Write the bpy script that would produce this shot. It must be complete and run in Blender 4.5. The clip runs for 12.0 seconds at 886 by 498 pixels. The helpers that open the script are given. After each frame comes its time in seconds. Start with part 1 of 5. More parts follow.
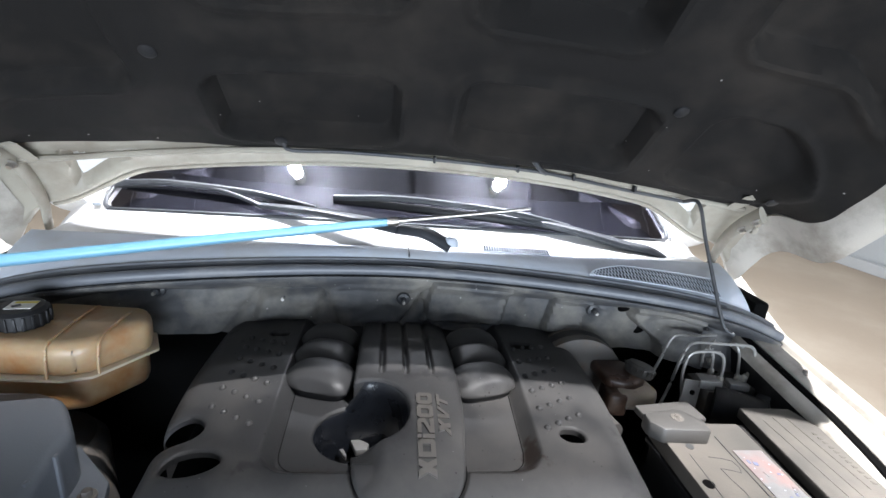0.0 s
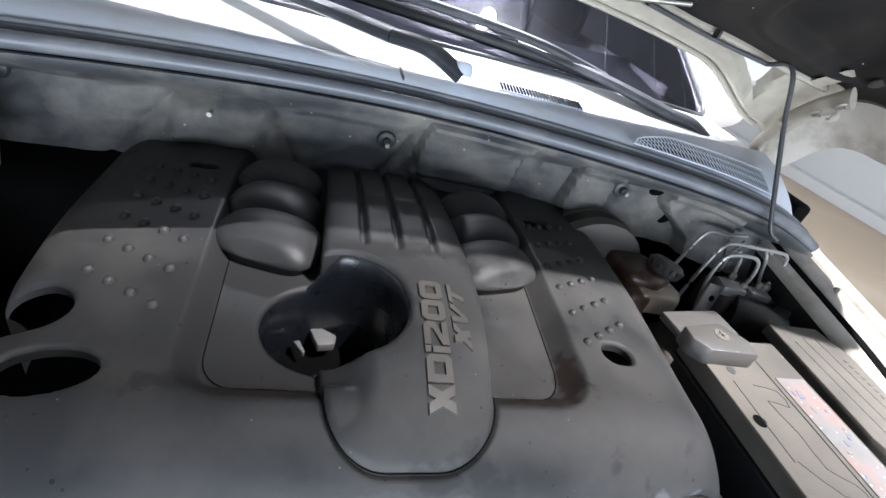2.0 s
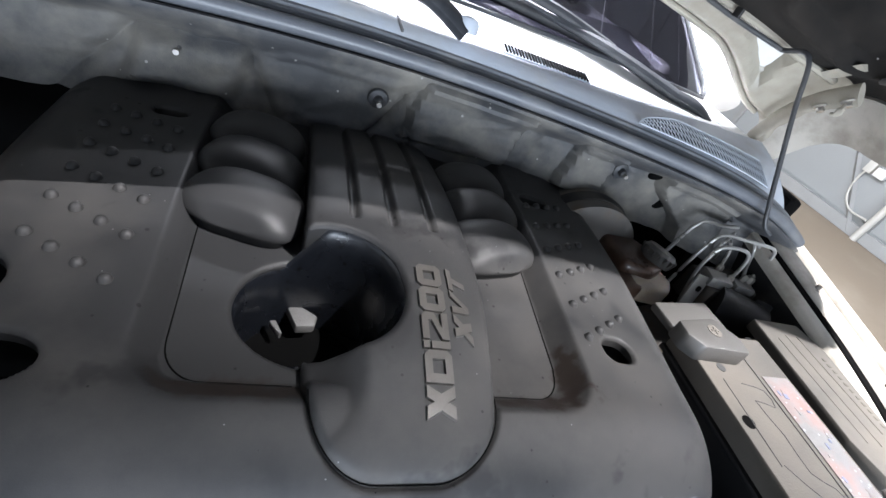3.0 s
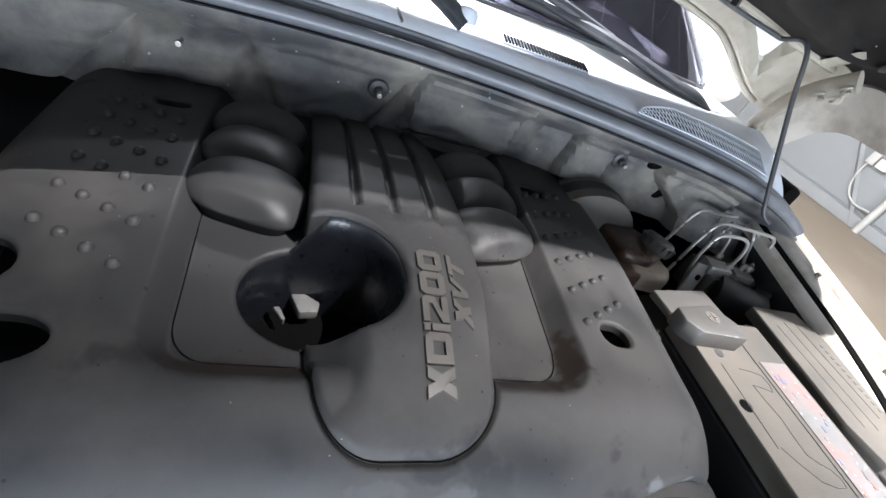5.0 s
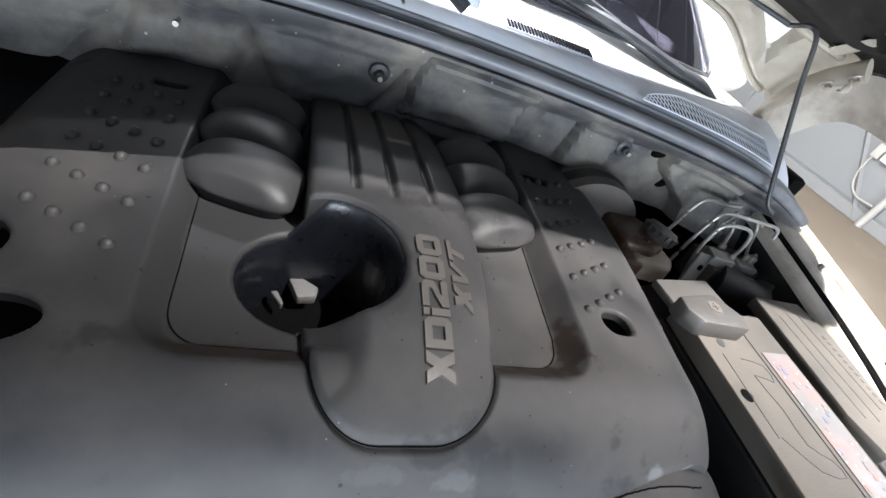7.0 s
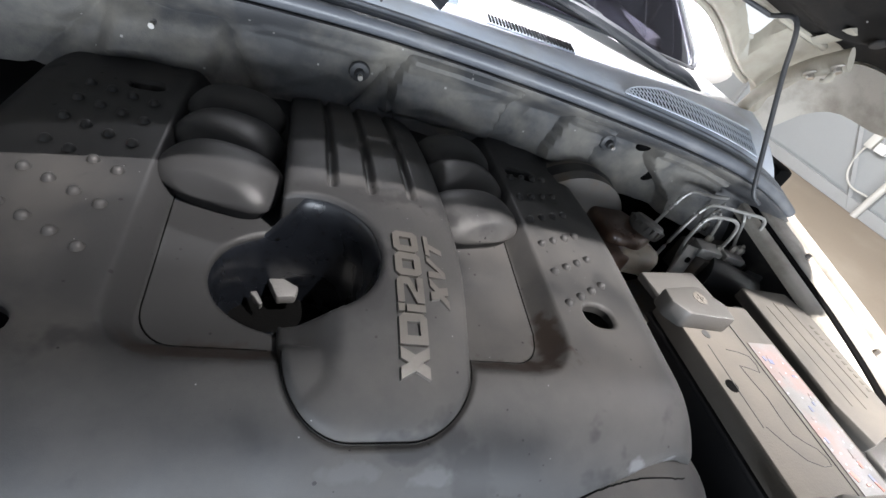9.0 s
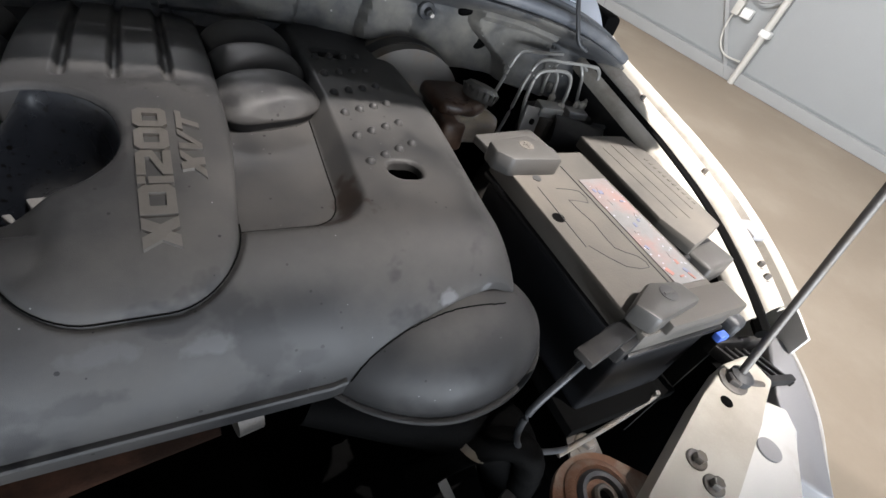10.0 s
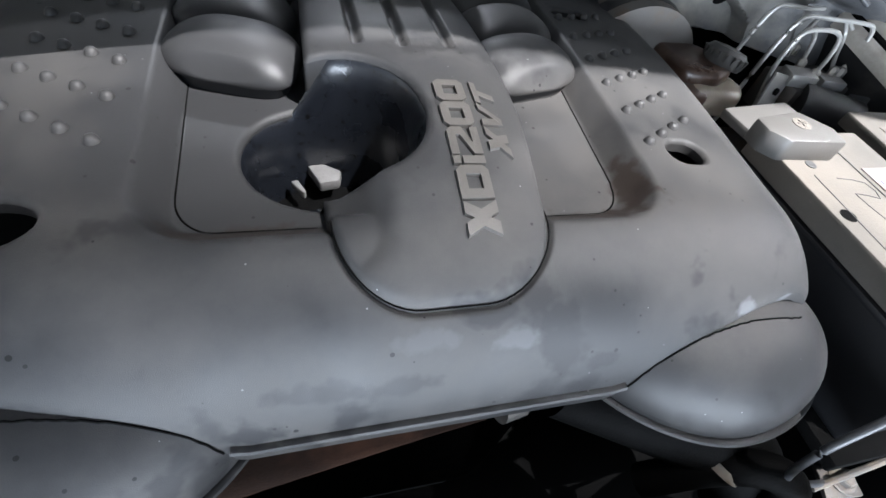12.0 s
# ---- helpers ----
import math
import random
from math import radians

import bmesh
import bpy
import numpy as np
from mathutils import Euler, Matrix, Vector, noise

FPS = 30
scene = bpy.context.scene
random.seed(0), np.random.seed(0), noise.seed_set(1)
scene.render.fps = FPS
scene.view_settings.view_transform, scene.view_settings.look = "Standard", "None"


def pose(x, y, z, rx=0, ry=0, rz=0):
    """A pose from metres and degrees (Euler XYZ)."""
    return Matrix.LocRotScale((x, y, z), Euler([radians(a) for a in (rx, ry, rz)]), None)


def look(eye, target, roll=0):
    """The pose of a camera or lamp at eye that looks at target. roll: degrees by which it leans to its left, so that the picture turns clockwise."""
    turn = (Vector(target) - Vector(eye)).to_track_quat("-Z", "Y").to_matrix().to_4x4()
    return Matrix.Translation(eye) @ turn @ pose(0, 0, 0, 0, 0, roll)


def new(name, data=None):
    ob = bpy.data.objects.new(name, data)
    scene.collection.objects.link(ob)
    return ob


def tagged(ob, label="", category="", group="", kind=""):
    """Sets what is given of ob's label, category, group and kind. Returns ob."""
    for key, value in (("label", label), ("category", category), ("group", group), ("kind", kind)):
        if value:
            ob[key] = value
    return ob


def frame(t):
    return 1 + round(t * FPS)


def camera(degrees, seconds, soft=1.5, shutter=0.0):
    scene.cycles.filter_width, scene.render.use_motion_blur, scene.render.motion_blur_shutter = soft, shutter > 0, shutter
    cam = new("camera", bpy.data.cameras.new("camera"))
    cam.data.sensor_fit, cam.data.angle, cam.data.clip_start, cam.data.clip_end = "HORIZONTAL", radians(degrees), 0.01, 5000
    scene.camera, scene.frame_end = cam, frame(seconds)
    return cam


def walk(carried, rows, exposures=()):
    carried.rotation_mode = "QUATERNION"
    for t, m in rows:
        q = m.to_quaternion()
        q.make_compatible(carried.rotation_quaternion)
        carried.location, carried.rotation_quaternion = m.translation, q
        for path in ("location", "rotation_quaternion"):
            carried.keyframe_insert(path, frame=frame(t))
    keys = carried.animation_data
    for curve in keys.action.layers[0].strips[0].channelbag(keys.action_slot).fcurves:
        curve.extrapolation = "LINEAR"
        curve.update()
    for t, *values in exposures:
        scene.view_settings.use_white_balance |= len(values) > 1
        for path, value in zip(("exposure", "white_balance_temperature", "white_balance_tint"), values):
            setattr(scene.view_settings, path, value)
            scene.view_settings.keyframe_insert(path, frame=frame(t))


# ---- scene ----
cam = camera(85.9, 12.0)
METRES, EYE, TILT, LEAN, TURN = 0.9, 1.58, -18.0, -5.0, -5.5
ROWS = [
    (0.0, 0.0, 0.0, 0.0, -0.0, 0.0, 0.0),
    (0.5, 0.0029, 0.0037, 0.0189, -0.46, 1.09, -0.33),
    (1.0, -0.0109, 0.0284, 0.0242, -0.56, 0.49, -1.01),
    (1.5, -0.0582, 0.1747, -0.0026, -1.97, -6.91, -2.72),
    (2.0, -0.1195, 0.3322, -0.0551, -6.73, -16.76, -8.68),
    (2.5, -0.1633, 0.3943, -0.0555, -8.06, -19.66, -13.95),
    (3.0, -0.1514, 0.4056, -0.0602, -9.38, -20.81, -13.39),
    (5.0, -0.1497, 0.3922, -0.0672, -9.29, -21.35, -12.99),
    (5.5, -0.155, 0.3901, -0.0632, -9.07, -20.91, -13.83),
    (6.0, -0.1607, 0.3894, -0.0638, -8.47, -20.99, -14.17),
    (6.5, -0.1554, 0.3901, -0.0742, -8.19, -21.98, -13.14),
    (7.0, -0.1456, 0.396, -0.0769, -8.98, -22.46, -13.39),
    (9.0, -0.1202, 0.3913, -0.0755, -9.6, -22.36, -12.3),
    (9.5, -0.0331, 0.3523, -0.0911, -15.24, -23.05, -7.8),
    (10.0, 0.0515, 0.3241, -0.1496, -21.77, -27.61, -4.55),
    (10.5, 0.0095, 0.3288, -0.1671, -19.23, -29.9, -1.33),
    (11.0, -0.0755, 0.3686, -0.1519, -12.23, -29.84, -2.72),
    (11.5, -0.111, 0.4051, -0.1543, -9.67, -32.49, -1.79),
    (12.0, -0.1153, 0.4239, -0.1563, -8.33, -33.1, -2.34),
]
EXPOSURES = [(0.0, 1.2, 6200, 12), (3.0, 1.2, 6200, 13), (6.5, 1.3, 6400, 13), (9.5, 1.2, 6550, 13), (10.4, 0.75, 6650, 13), (11.3, 1.42, 6400, 12), (12.0, 1.95, 6150, 12)]
PATH = [(t, pose(0, 0, EYE, TILT, LEAN, TURN) @ pose(METRES * x, METRES * y, METRES * z, 90 + pitch, roll, yaw)) for t, x, y, z, yaw, pitch, roll in ROWS]
PATH += [(9.8, look((0.066, 0.243, 1.386), (0.967, 1.485, 0.103), 20.3)), (10.2, look((0.099, 0.218, 1.359), (1.051, 1.343, 0.007), 20.2))]
walk(cam, sorted(PATH, key=lambda row: row[0]), EXPOSURES)

# ---------------------------------------------------------------- light
world = bpy.data.worlds.new("world")
scene.world = world
world.use_nodes = True
wn = world.node_tree.nodes
sky = wn.new("ShaderNodeTexSky")
sky.sky_type, sky.sun_disc = "NISHITA", False
sky.sun_elevation, sky.sun_rotation = radians(48), radians(150)
world.node_tree.links.new(sky.outputs["Color"], wn["Background"].inputs["Color"])
wn["Background"].inputs["Strength"].default_value = 0.06
scene.view_settings.exposure = 1.15


def lamp(name, kind, m, power, colour=(1, 1, 1), size=0.1, size_y=None):
    d = bpy.data.lights.new(name, kind)
    d.energy, d.color = power, colour
    if kind == "AREA":
        d.shape, d.size, d.size_y = "RECTANGLE", size, size_y or size
    elif kind == "POINT":
        d.shadow_soft_size = size
    ob = new(name, d)
    ob.matrix_world = m
    return ob


# daylight through the open garage door in front of the car
lamp("door_daylight", "AREA", look((0.3, -3.9, 0.62), (0.3, 1.0, 0.8)), 195, (0.80, 0.90, 1.0), 4.4, 1.1)
# the last bulb, behind the car, is an unseen extra to brighten the cowl
BULBS = [(-0.90, 2.25, 3.84, 380), (1.03, 2.25, 3.84, 380), (4.2, 0.6, 3.84, 70), (0.30, 4.50, 3.84, 70)]
for bx, by, bz, power in BULBS:
    lamp("bulb_light", "POINT", pose(bx, by, bz - 0.19), power, (0.93, 0.96, 1.0), 0.06)


# the shaded workshop lamp over the open bonnet
SPOT_AT, SPOT_TO = (1.00, -0.300, 3.70), (0.20, 0.80, 1.05)
spot = lamp("workshop_light", "SPOT", look(SPOT_AT, SPOT_TO), 780, (1.0, 0.975, 0.94), 0.1)
spot.data.spot_size, spot.data.spot_blend, spot.data.shadow_soft_size = radians(42), 0.6, 0.013


# ---------------------------------------------------------------- materials
def material(name, base, rough=0.6, metal=0.0, spread=0.25, scale=30.0, fine=400.0, bump=0.15, dust=None, dust_amount=0.0,
             dust_scale=6.0, coat=0.0, transmission=0.0, alpha_rough=0.12, spec=0.5, sss=0.0, specks=(), stains=None, marks=()):
    """Grain at two scales over the base colour, an optional dust layer with ragged patches, fine relief."""
    m = bpy.data.materials.new(name)
    m.use_nodes = True
    nt = m.node_tree
    n, l = nt.nodes, nt.links
    b = n["Principled BSDF"]
    co = n.new("ShaderNodeTexCoord")
    big = n.new("ShaderNodeTexNoise")
    big.inputs["Scale"].default_value, big.inputs["Detail"].default_value = scale, 6
    small = n.new("ShaderNodeTexNoise")
    small.inputs["Scale"].default_value, small.inputs["Detail"].default_value = fine, 3
    for t in (big, small):
        l.new(co.outputs["Object"], t.inputs["Vector"])
    lo = tuple(c * (1 - spread) for c in base)
    hi = tuple(min(1, c * (1 + spread)) for c in base)
    ramp = n.new("ShaderNodeMix")
    ramp.data_type = "RGBA"
    ramp.inputs["A"].default_value, ramp.inputs["B"].default_value = (*lo, 1), (*hi, 1)
    mixf = n.new("ShaderNodeMath")
    mixf.operation = "MULTIPLY_ADD"
    mixf.inputs[1].default_value, mixf.inputs[2].default_value = 0.35, 0.0
    l.new(small.outputs["Fac"], mixf.inputs[0])
    add = n.new("ShaderNodeMath")
    add.operation, add.use_clamp = "MULTIPLY_ADD", True
    add.inputs[1].default_value = 0.65
    l.new(big.outputs["Fac"], add.inputs[0])
    l.new(mixf.outputs[0], add.inputs[2])
    l.new(add.outputs[0], ramp.inputs["Factor"])
    colour = ramp.outputs["Result"]
    rr = n.new("ShaderNodeMath")
    rr.operation, rr.use_clamp = "MULTIPLY_ADD", True
    rr.inputs[1].default_value, rr.inputs[2].default_value = alpha_rough * 2, rough - alpha_rough
    l.new(big.outputs["Fac"], rr.inputs[0])
    if dust:
        dn = n.new("ShaderNodeTexNoise")
        dn.inputs["Scale"].default_value, dn.inputs["Detail"].default_value, dn.inputs["Roughness"].default_value = dust_scale, 9, 0.62
        l.new(co.outputs["Object"], dn.inputs["Vector"])
        dm = n.new("ShaderNodeMapRange")
        dm.inputs["From Min"].default_value, dm.inputs["From Max"].default_value = 0.62 - 0.32 * dust_amount, 0.86 - 0.32 * dust_amount
        l.new(dn.outputs["Fac"], dm.inputs["Value"])
        dx = n.new("ShaderNodeMix")
        dx.data_type = "RGBA"
        l.new(dm.outputs[0], dx.inputs["Factor"])
        l.new(colour, dx.inputs["A"])
        dx.inputs["B"].default_value = (*dust, 1)
        colour = dx.outputs["Result"]
        ra = n.new("ShaderNodeMix")
        l.new(dm.outputs[0], ra.inputs["Factor"])
        l.new(rr.outputs[0], ra.inputs["A"])
        ra.inputs["B"].default_value = min(1.0, rough + 0.25)
        l.new(ra.outputs["Result"], b.inputs["Roughness"])
    else:
        l.new(rr.outputs[0], b.inputs["Roughness"])
    if stains:
        sn = n.new("ShaderNodeTexNoise")
        sn.inputs["Scale"].default_value, sn.inputs["Detail"].default_value, sn.inputs["Roughness"].default_value = stains[0], 4, 0.55
        l.new(co.outputs["Object"], sn.inputs["Vector"])
        sm = n.new("ShaderNodeMapRange")
        sm.inputs["From Min"].default_value, sm.inputs["From Max"].default_value, sm.inputs["To Max"].default_value = 0.585, 0.635, 0.8
        l.new(sn.outputs["Fac"], sm.inputs["Value"])
        st = n.new("ShaderNodeMix")
        st.data_type = "RGBA"
        l.new(sm.outputs[0], st.inputs["Factor"])
        l.new(colour, st.inputs["A"])
        st.inputs["B"].default_value = (*stains[1], 1)
        colour = st.outputs["Result"]
    for at, size, tone, share in marks:
        mp = n.new("ShaderNodeMapping")
        mp.inputs["Location"].default_value = tuple(-a / r for a, r in zip(at, size))
        mp.inputs["Scale"].default_value = tuple(1 / r for r in size)
        l.new(co.outputs["Object"], mp.inputs["Vector"])
        ln = n.new("ShaderNodeVectorMath")
        ln.operation = "LENGTH"
        l.new(mp.outputs[0], ln.inputs[0])
        rag = n.new("ShaderNodeTexNoise")
        rag.inputs["Scale"].default_value, rag.inputs["Detail"].default_value = 60, 7
        l.new(co.outputs["Object"], rag.inputs["Vector"])
        sumup = n.new("ShaderNodeMath")
        sumup.operation = "MULTIPLY_ADD"
        sumup.inputs[1].default_value = 2.2
        l.new(rag.outputs["Fac"], sumup.inputs[0])
        l.new(ln.outputs["Value"], sumup.inputs[2])
        mr = n.new("ShaderNodeMapRange")
        mr.inputs["From Min"].default_value, mr.inputs["From Max"].default_value = 1.75, 2.25
        mr.inputs["To Min"].default_value, mr.inputs["To Max"].default_value = share, 0.0
        l.new(sumup.outputs[0], mr.inputs["Value"])
        mx = n.new("ShaderNodeMix")
        mx.data_type = "RGBA"
        l.new(mr.outputs[0], mx.inputs["Factor"])
        l.new(colour, mx.inputs["A"])
        mx.inputs["B"].default_value = (*tone, 1)
        colour = mx.outputs["Result"]
    for sc, share, radius, tone in specks:
        vo = n.new("ShaderNodeTexVoronoi")
        vo.inputs["Scale"].default_value = sc
        l.new(co.outputs["Object"], vo.inputs["Vector"])
        near = n.new("ShaderNodeMath")
        near.operation = "LESS_THAN"
        near.inputs[1].default_value = radius
        l.new(vo.outputs["Distance"], near.inputs[0])
        few = n.new("ShaderNodeSeparateColor")
        l.new(vo.outputs["Color"], few.inputs[0])
        pick = n.new("ShaderNodeMath")
        pick.operation = "LESS_THAN"
        pick.inputs[1].default_value = share
        l.new(few.outputs[0], pick.inputs[0])
        both = n.new("ShaderNodeMath")
        both.operation = "MULTIPLY"
        l.new(near.outputs[0], both.inputs[0])
        l.new(pick.outputs[0], both.inputs[1])
        sx = n.new("ShaderNodeMix")
        sx.data_type = "RGBA"
        l.new(both.outputs[0], sx.inputs["Factor"])
        l.new(colour, sx.inputs["A"])
        sx.inputs["B"].default_value = (*tone, 1)
        colour = sx.outputs["Result"]
    l.new(colour, b.inputs["Base Color"])
    b.inputs["Metallic"].default_value = metal
    b.inputs["Coat Weight"].default_value = coat
    b.inputs["Specular IOR Level"].default_value = spec
    b.inputs["Transmission Weight"].default_value = transmission
    if sss:
        b.inputs["Subsurface Weight"].default_value = sss
        b.inputs["Subsurface Radius"].default_value = (0.03, 0.015, 0.006)
        b.inputs["Subsurface Scale"].default_value = 0.6
    if bump:
        bp = n.new("ShaderNodeBump")
        bp.inputs["Strength"].default_value, bp.inputs["Distance"].default_value = bump, 0.002
        l.new(small.outputs["Fac"], bp.inputs["Height"])
        l.new(bp.outputs["Normal"], b.inputs["Normal"])
    return m


M = {}
# the brown-black tone paints shade onto the recess walls of the cover
WIPED, RECESS_SHADE, PALE_PATCH = (0.009, 0.009, 0.0105), (0.016, 0.010, 0.007), (0.115, 0.117, 0.122)
COVER_MARKS = (((-0.097, 0.453, 0.958), (0.022, 0.02, 0.016), WIPED, 0.85), ((-0.032, 0.453, 0.960), (0.016, 0.02, 0.016), WIPED, 0.85), ((-0.055, 0.463, 0.988), (0.030, 0.02, 0.010), WIPED, 0.6),
               ((0.010, 0.461, 0.984), (0.030, 0.02, 0.009), WIPED, 0.55), ((0.167, 0.453, 0.957), (0.022, 0.02, 0.012), WIPED, 0.75), ((0.178, 0.461, 0.982), (0.020, 0.02, 0.008), WIPED, 0.6),
               # paler patches along the cover's rounded front edge
               ((0.100, 0.477, 1.010), (0.022, 0.02, 0.008), PALE_PATCH, 0.3), ((0.028, 0.480, 1.015), (0.026, 0.02, 0.007), PALE_PATCH, 0.22), ((0.324, 0.478, 1.006), (0.010, 0.02, 0.008), PALE_PATCH, 0.8), ((0.377, 0.479, 1.004), (0.007, 0.02, 0.006), PALE_PATCH, 0.8),
               ((0.195, 0.570, 1.042), (0.075, 0.020, 0.020), RECESS_SHADE, 1.0), ((-0.090, 0.570, 1.042), (0.070, 0.020, 0.020), RECESS_SHADE, 0.9), ((0.250, 0.606, 1.042), (0.016, 0.036, 0.020), RECESS_SHADE, 0.9))
M["cover"] = material("charcoal_plastic", (0.025, 0.0252, 0.0262), 0.50, spec=0.36, spread=0.3, scale=14, fine=1400, bump=0.14, dust=(0.066, 0.062, 0.058), dust_amount=0.55, dust_scale=3.5,
                      specks=((58, 0.07, 0.12, (0.004, 0.004, 0.004)), (120, 0.07, 0.16, (0.006, 0.006, 0.006)), (130, 0.04, 0.09, (0.16, 0.16, 0.16))), stains=(11.0, (0.015, 0.015, 0.016)), marks=COVER_MARKS)
M["well"] = material("oily_black_plastic", (0.007, 0.0083, 0.0112), 0.27, spec=0.6, spread=0.3, scale=20, fine=160, bump=0.1, specks=((90, 0.4, 0.22, (0.002, 0.002, 0.002)), (180, 0.3, 0.25, (0.002, 0.002, 0.002))))
M["alloy"] = material("dull_alloy_casting", (0.14, 0.137, 0.134), 0.55, metal=0.2, spread=0.2, scale=50, bump=0.3)
M["pipe"] = material("dull_pipe_coating", (0.36, 0.35, 0.33), 0.4, metal=0.35, spread=0.15, scale=40, bump=0.05)
M["wiper"] = material("dusty_wiper_arm", (0.030, 0.032, 0.036), 0.42, spread=0.2, scale=14, bump=0.1, dust=(0.075, 0.077, 0.082), dust_amount=0.45, dust_scale=9)
M["badge"] = material("silver_letters", (0.085, 0.079, 0.072), 0.45, metal=0.3, spread=0.2, scale=60, bump=0.1)
M["black"] = material("black_plastic", (0.014, 0.014, 0.015), 0.5, spec=0.3, spread=0.3, bump=0.1, dust=(0.06, 0.055, 0.05), dust_amount=0.35, dust_scale=9)
# near-black for black parts and joints; also holds the bay's deep shade as colour
M["blackshade"] = material("black_and_shade", (0.0016, 0.0016, 0.0016), 0.75, spec=0.06, spread=0.4, bump=0.3)
M["rubber"] = material("grey_rubber", (0.040, 0.042, 0.046), 0.45, spread=0.25, bump=0.15, dust=(0.09, 0.085, 0.08), dust_amount=0.35, dust_scale=12)
M["seal"] = material("dusty_grey_seal", (0.115, 0.122, 0.135), 0.42, spread=0.25, bump=0.15, dust=(0.20, 0.20, 0.20), dust_amount=0.4, dust_scale=10)
M["liner"] = material("grey_bulkhead_liner", (0.058, 0.059, 0.062), 0.58, spread=0.2, scale=18, fine=500, bump=0.3, dust=(0.215, 0.20, 0.172), dust_amount=0.5, dust_scale=6, specks=((60, 0.12, 0.12, (0.34, 0.33, 0.31)),))
M["felt"] = material("black_felt", (0.0080, 0.0072, 0.0066), 0.9, spread=0.35, scale=9, fine=700, bump=0.7, dust=(0.026, 0.022, 0.0185), dust_amount=0.5, dust_scale=4, spec=0.25, specks=((40, 0.05, 0.08, (0.3, 0.29, 0.27)),))
M["white"] = material("white_car_paint", (0.74, 0.73, 0.71), 0.3, spread=0.05, scale=5, bump=0.03, coat=0.4, dust=(0.55, 0.51, 0.45), dust_amount=0.3, dust_scale=7)
M["cream"] = material("dusty_white_paint", (0.52, 0.49, 0.43), 0.5, spread=0.08, scale=12, bump=0.1, dust=(0.38, 0.34, 0.28), dust_amount=0.5, dust_scale=5)
# dusty beige paint, darkened to hold the shade under the bonnet
M["bonnetpaint"] = material("dusty_beige_paint_shaded", (0.33, 0.305, 0.25), 0.42, spread=0.1, scale=10, bump=0.1, dust=(0.22, 0.19, 0.15), dust_amount=0.5, dust_scale=6)
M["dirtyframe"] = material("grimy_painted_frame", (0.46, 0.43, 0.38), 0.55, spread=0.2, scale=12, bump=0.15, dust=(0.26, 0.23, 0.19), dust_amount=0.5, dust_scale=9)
M["cowl"] = material("grey_cowl_plastic", (0.50, 0.54, 0.60), 0.38, spread=0.12, scale=10, bump=0.12, dust=(0.46, 0.46, 0.45), dust_amount=0.4)
M["floor"] = material("tan_concrete", (0.29, 0.232, 0.168), 0.7, spread=0.12, scale=1.3, fine=40, bump=0.25, dust=(0.36, 0.30, 0.225), dust_amount=0.5, dust_scale=1.1)
M["wall"] = material("grey_panel_paint", (0.28, 0.288, 0.282), 0.55, spread=0.07, scale=3, fine=60, bump=0.08)
M["plinth"] = material("dull_grey_skirting", (0.30, 0.30, 0.29), 0.6, spread=0.12, scale=6, fine=80, bump=0.1)
M["frame"] = material("grey_wall_frame", (0.27, 0.27, 0.26), 0.5, spread=0.12, scale=5, bump=0.08)
M["conduit"] = material("pale_conduit", (0.52, 0.50, 0.45), 0.5, spread=0.1, scale=8, bump=0.05)
M["beige"] = material("beige_enamel", (0.62, 0.55, 0.38), 0.45, spread=0.08, scale=5, bump=0.05)
M["ceiling"] = material("dark_ceiling_panel", (0.065, 0.065, 0.075), 0.7, spread=0.08, scale=2, bump=0.05)
M["steel"] = material("dull_steel", (0.48, 0.46, 0.43), 0.38, metal=1.0, spread=0.2, scale=40, bump=0.1)
M["darksteel"] = material("dirty_steel", (0.16, 0.15, 0.14), 0.5, metal=0.7, spread=0.3, scale=30, bump=0.2, dust=(0.2, 0.16, 0.12), dust_amount=0.4, dust_scale=25)
M["rust"] = material("rusty_steel", (0.20, 0.10, 0.06), 0.75, metal=0.2, spread=0.4, scale=35, bump=0.4, dust=(0.30, 0.27, 0.23), dust_amount=0.4, dust_scale=18)
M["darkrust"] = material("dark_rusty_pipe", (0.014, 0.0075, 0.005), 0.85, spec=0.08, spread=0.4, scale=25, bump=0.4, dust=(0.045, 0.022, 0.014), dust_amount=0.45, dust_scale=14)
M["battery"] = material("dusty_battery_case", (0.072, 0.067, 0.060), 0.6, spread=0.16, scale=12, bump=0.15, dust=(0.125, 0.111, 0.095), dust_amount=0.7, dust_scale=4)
# battery sides made nearly black: their shade is in the colour
M["batteryside"] = material("shaded_battery_side", (0.010, 0.0105, 0.012), 0.4, spread=0.15, scale=9, bump=0.1)
M["terminal"] = material("grey_terminal_cap", (0.070, 0.067, 0.063), 0.42, spread=0.15, scale=20, bump=0.1)
M["fuse"] = material("dusty_fuse_lid", (0.074, 0.069, 0.062), 0.6, spread=0.16, scale=15, bump=0.15, dust=(0.135, 0.121, 0.104), dust_amount=0.65, dust_scale=5)
M["tank"] = material("amber_stained_tank", (0.44, 0.31, 0.18), 0.35, spread=0.3, scale=7, fine=60, bump=0.08, dust=(0.36, 0.15, 0.04), dust_amount=0.4, dust_scale=9, sss=0.35)
M["tankseam"] = material("pale_welded_plastic", (0.68, 0.58, 0.44), 0.4, spread=0.12, scale=20, bump=0.05, sss=0.2)
M["bottle"] = material("milky_plastic", (0.30, 0.26, 0.215), 0.22, spread=0.12, scale=15, bump=0.05, dust=(0.085, 0.042, 0.026), dust_amount=0.5, dust_scale=9, sss=0.2)
